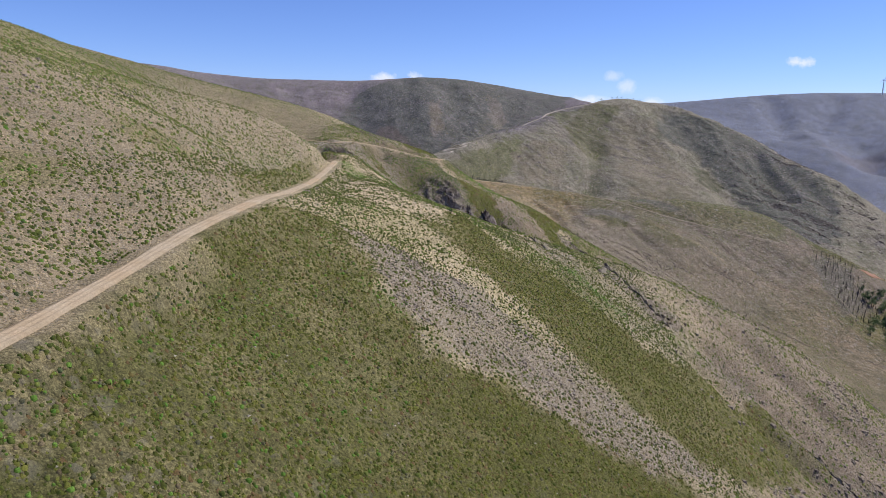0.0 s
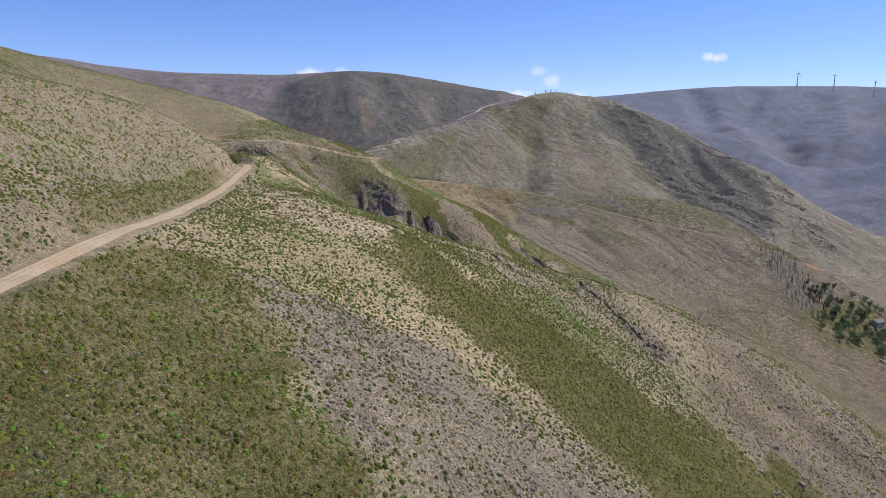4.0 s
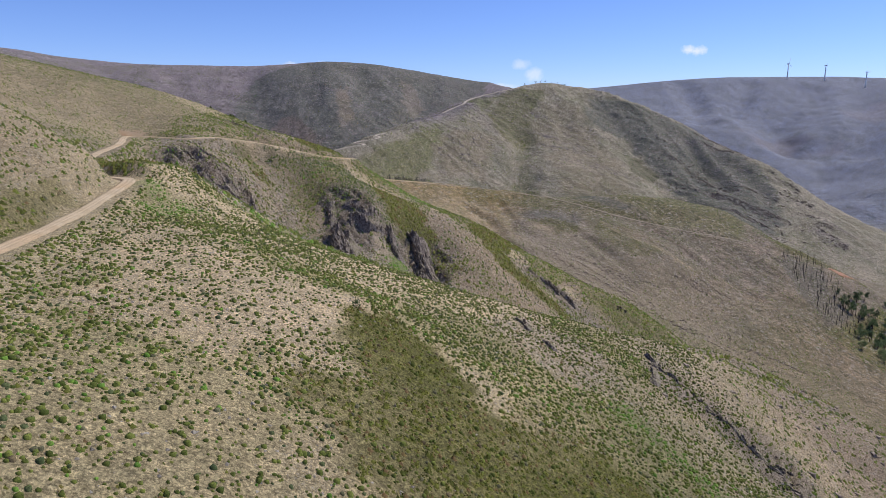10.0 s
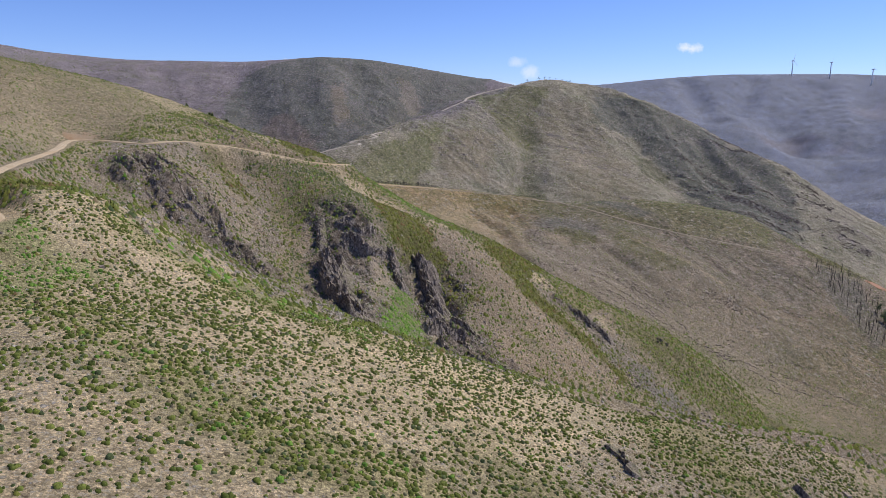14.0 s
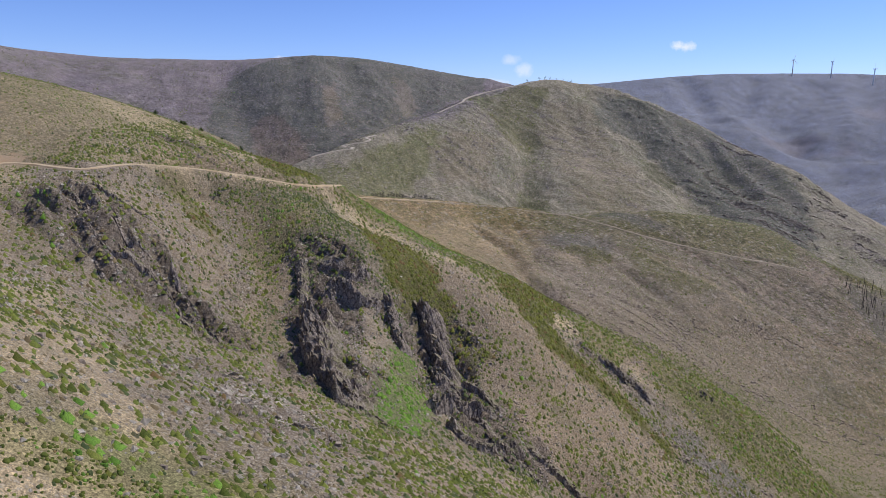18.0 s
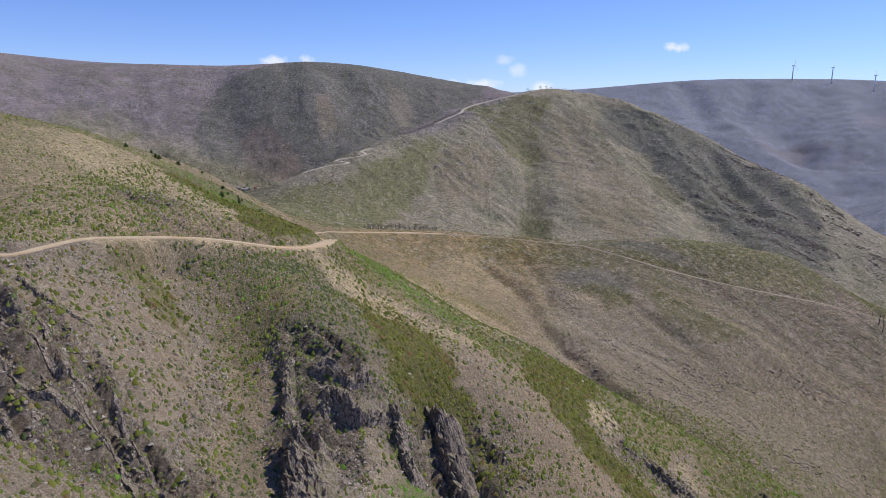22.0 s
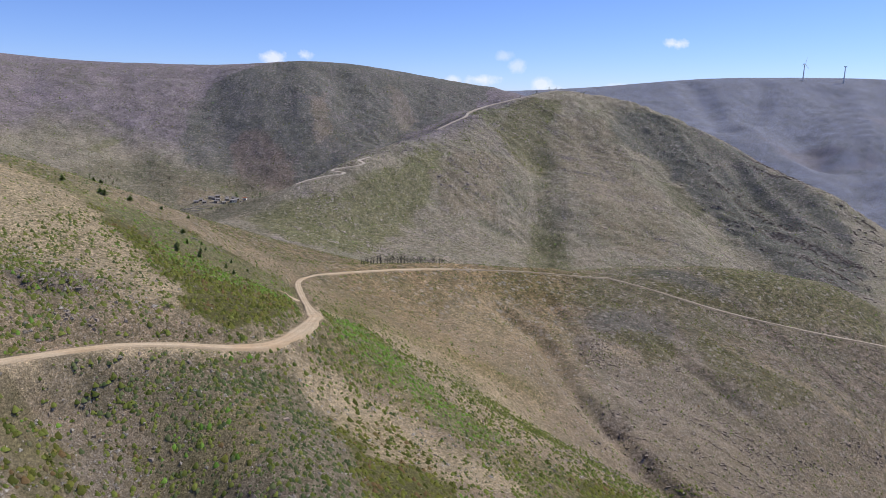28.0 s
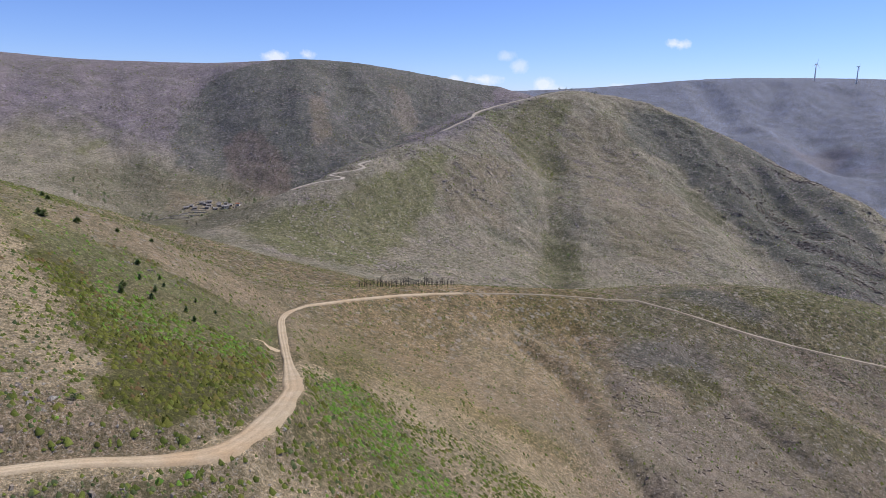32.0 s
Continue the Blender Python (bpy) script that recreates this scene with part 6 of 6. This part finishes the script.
wood_c = make_tree("tree", "bare winter tree near the village terraces", "tree", "village trees", limbs(tree_rng, 6, 12, 2.2, 0.22), leaf_crown(tree_rng, 7, 3, 120), LEAF_DRY)
stand(wood_c, strewn((-400, 1030, -290, 1110), 26) + strewn((-300, 960, -200, 1010), 16) + strewn((-260, 1085, -200, 1125), 10), 0.4, 0.8)
wood_d = make_tree("tree", "green tree among the village houses", "tree", "village trees", limbs(tree_rng, 4, 4, 1.5, 0.25), leaf_crown(tree_rng, 7, 3.4, 260), BROADLEAF)
stand(wood_d, strewn((-238, 1062, -200, 1085), 7) + strewn((-400, 1020, -330, 1060), 14) + strewn((-320, 985, -220, 1010), 8), 0.4, 0.8)


# ---- wind turbines ----
def blade_mesh(length):
    bm = bmesh.new()
    rows = []
    for u, chord, thick in ((0, 0.9, 0.9), (0.06, 1.0, 0.8), (0.18, 2.0, 0.5), (0.5, 1.3, 0.28), (0.85, 0.7, 0.14), (1, 0.2, 0.05)):
        z = u * length
        rows.append([bm.verts.new(p) for p in ((-0.35 * chord, 0, z), (0, -0.5 * thick, z), (0.65 * chord, 0, z), (0, 0.5 * thick, z))])
    for a, b in zip(rows[:-1], rows[1:]):
        for i in range(4):
            bm.faces.new((a[i], a[(i + 1) % 4], b[(i + 1) % 4], b[i])).smooth = True
    bm.faces.new(rows[-1])
    me = bpy.data.meshes.new("blade")
    bm.to_mesh(me)
    bm.free()
    me.materials.append(WHITE_PAINT)
    return me


BLADE = blade_mesh(24)


def wind_turbine(x, y, face, spin):
    z = float(ground_at(x, y)) - 1
    root = thing("wind_turbine", pose(x, y, z, 0, 0, face), "white three-bladed wind turbine standing on the far plateau", "wind turbine", "wind turbines")
    part("tower", tube([((0, 0, 0), 2.3), ((0, 0, 25), 1.8), ((0, 0, 52), 1.3)], 14), WHITE_PAINT, root)
    bm = bmesh.new()
    bmesh.ops.create_cube(bm, size=1, matrix=pose(0, 1.2, 53.2) @ Matrix.Diagonal((2.6, 7.5, 2.8, 1)))
    bmesh.ops.bevel(bm, geom=bm.edges, offset=0.5, segments=2, affect="EDGES")
    part("nacelle", bm, WHITE_PAINT, root)
    hub_bm = tube([((0, 0, 0), 1.3), ((0, 0, 1.2), 1.2), ((0, 0, 2.2), 0.4)], 12)
    hub = part("hub", hub_bm, WHITE_PAINT, root, place=pose(0, -2.6, 53.2, 90, 0, 0))
    for k in range(3):
        part("blade", BLADE, None, root, place=pose(0, -3.4, 53.2, 0, spin + 120 * k, 0))
    return root


wind_turbine(1290, 2470, 20, 10)
wind_turbine(1385, 2400, 55, 40)
wind_turbine(1500, 2350, 35, 85)
wind_turbine(1760, 2450, 30, 60)


# ---- the village ----
def house(x, y, w, d, h, turn, wall, roof, label):
    z = float(ground_at(x, y)) - 0.8
    root = thing("house", pose(x, y, z, 0, 0, turn), label, "house", "village houses")
    bm = bmesh.new()
    v = [bm.verts.new(p) for p in ((-w / 2, -d / 2, 0), (w / 2, -d / 2, 0), (w / 2, d / 2, 0), (-w / 2, d / 2, 0), (-w / 2, -d / 2, h), (w / 2, -d / 2, h), (w / 2, d / 2, h), (-w / 2, d / 2, h), (-w / 2, 0, h + 0.28 * d), (w / 2, 0, h + 0.28 * d))]
    for f in ((0, 1, 5, 4), (2, 3, 7, 6), (1, 2, 6, 9, 5), (3, 0, 4, 8, 7), (3, 2, 1, 0)):
        bm.faces.new([v[i] for i in f])
    walls = part("wall", bm, wall, root)
    bm = bmesh.new()
    for s in (-1, 1):
        e = [bm.verts.new(p) for p in ((-w / 2 - 0.4, s * (d / 2 + 0.4), h - 0.11), (w / 2 + 0.4, s * (d / 2 + 0.4), h - 0.11), (w / 2 + 0.4, 0, h + 0.28 * d + 0.05), (-w / 2 - 0.4, 0, h + 0.28 * d + 0.05))]
        f = bm.faces.new(e if s < 0 else e[::-1])
        up = bmesh.ops.extrude_face_region(bm, geom=[f])
        bmesh.ops.translate(bm, verts=[g for g in up["geom"] if isinstance(g, bmesh.types.BMVert)], vec=(0, 0, 0.22))
    part("roof", bm, roof, root)
    for k in range(max(1, int(w // 3))):
        bm = bmesh.new()
        bmesh.ops.create_cube(bm, size=1, matrix=pose(-w / 2 + 1.5 + 3 * k, -d / 2 - 0.02, h * 0.62) @ Matrix.Diagonal((0.9, 0.12, 1.1, 1)))
        part("window", bm, WINDOW_DARK, root)
    bm = bmesh.new()
    bmesh.ops.create_cube(bm, size=1, matrix=pose(w / 2 - 0.9, -d / 2 - 0.03, 1.2) @ Matrix.Diagonal((1.0, 0.12, 2.0, 1)))
    part("door", bm, BURNT, root)
    return root


STONE_HOUSE = "grey stone house with a slate roof in the village"
village_rng = random.Random(61)
for k in range(15):
    row, col = divmod(k, 5)
    x, y = -268 + 10 * col + village_rng.uniform(-4, 4) + 4 * row, 1036 + 12 * row + village_rng.uniform(-4, 4)
    house(x, y, village_rng.uniform(3.6, 5.6), village_rng.uniform(3.2, 4.2), village_rng.uniform(2.2, 3.2), village_rng.uniform(-35, 35), HOUSE_STONE, ROOF_SLATE, STONE_HOUSE)
house(-224, 1036, 5.5, 4.2, 4.0, 15, PLASTER, ROOF_SLATE, "white plastered house at the village's edge")
house(-214, 1046, 4, 3.4, 3.2, -5, PLASTER, ROOF_TILE, "small white house with a tiled roof")
house(392, 548, 12, 7, 4.5, 30, HOUSE_STONE, ROOF_SLATE, "dark stone mill beside the valley stream")
house(352, 472, 9, 4, 2.4, 10, PLASTER, ROOF_SLATE, "low white shed beside the valley stream")


def terrace_wall(x, y, length, turn):
    n = max(2, int(length / 3))
    c, s = math.cos(radians(turn)), math.sin(radians(turn))
    bm = bmesh.new()
    for k in range(n):
        px, py = x + c * 3 * (k - n / 2), y + s * 3 * (k - n / 2)
        bmesh.ops.create_cube(bm, size=1, matrix=pose(px, py, float(ground_at(px, py)) + 0.2, 0, 0, turn) @ Matrix.Diagonal((3.05, 0.6, 1.0, 1)))
    me = bpy.data.meshes.new("terrace_wall")
    bm.to_mesh(me)
    bm.free()
    me.materials.append(HOUSE_STONE)
    tagged(new("terrace_wall", me), "dry stone terrace wall below the village", "wall", "terrace walls")


for k in range(6):
    terrace_wall(-268 + 5 * k, 990 + 10 * k, 34 - 3 * k, 8 + 2 * (k % 3))


# pale bared earth beside the tracks
def earth_pad(x, y, long, wide, turn, material, label):
    n = 14
    co = [(x, y, float(ground_at(x, y)) + 0.35)]
    for i in range(n):
        a = 2 * math.pi * i / n
        g = 1 + 0.25 * math.sin(3.1 * a + x) + 0.15 * math.sin(5.3 * a)
        dx, dy = long * g * math.cos(a), wide * g * math.sin(a)
        px, py = x + dx * math.cos(turn) - dy * math.sin(turn), y + dx * math.sin(turn) + dy * math.cos(turn)
        co.append((px, py, float(ground_at(px, py)) + 0.08))
    me = mesh_of("bare_earth", np.array(co), np.array([(0, 1 + i, 1 + (i + 1) % n) for i in range(n)]), True)
    set_colour(me, "rut", np.ones((len(co), 3)))
    me.materials.append(material)
    return tagged(new("bare_earth", me), label, "ground", kind="structure")


earth_pad(378, 632, 13, 6, 0.3, RED_EARTH, "raw red earth of a fresh cutting")
earth_pad(388, 640, 10, 5, 1.2, RED_EARTH, "raw red earth of a fresh cutting")
earth_pad(-60, 480, 3.5, 1.6, 0.2, ROAD_EARTH, "pale passing place beside the dirt road")
earth_pad(-133, 352, 5, 4, 0.4, CUT_EARTH, "orange bank cut at the road's bend")
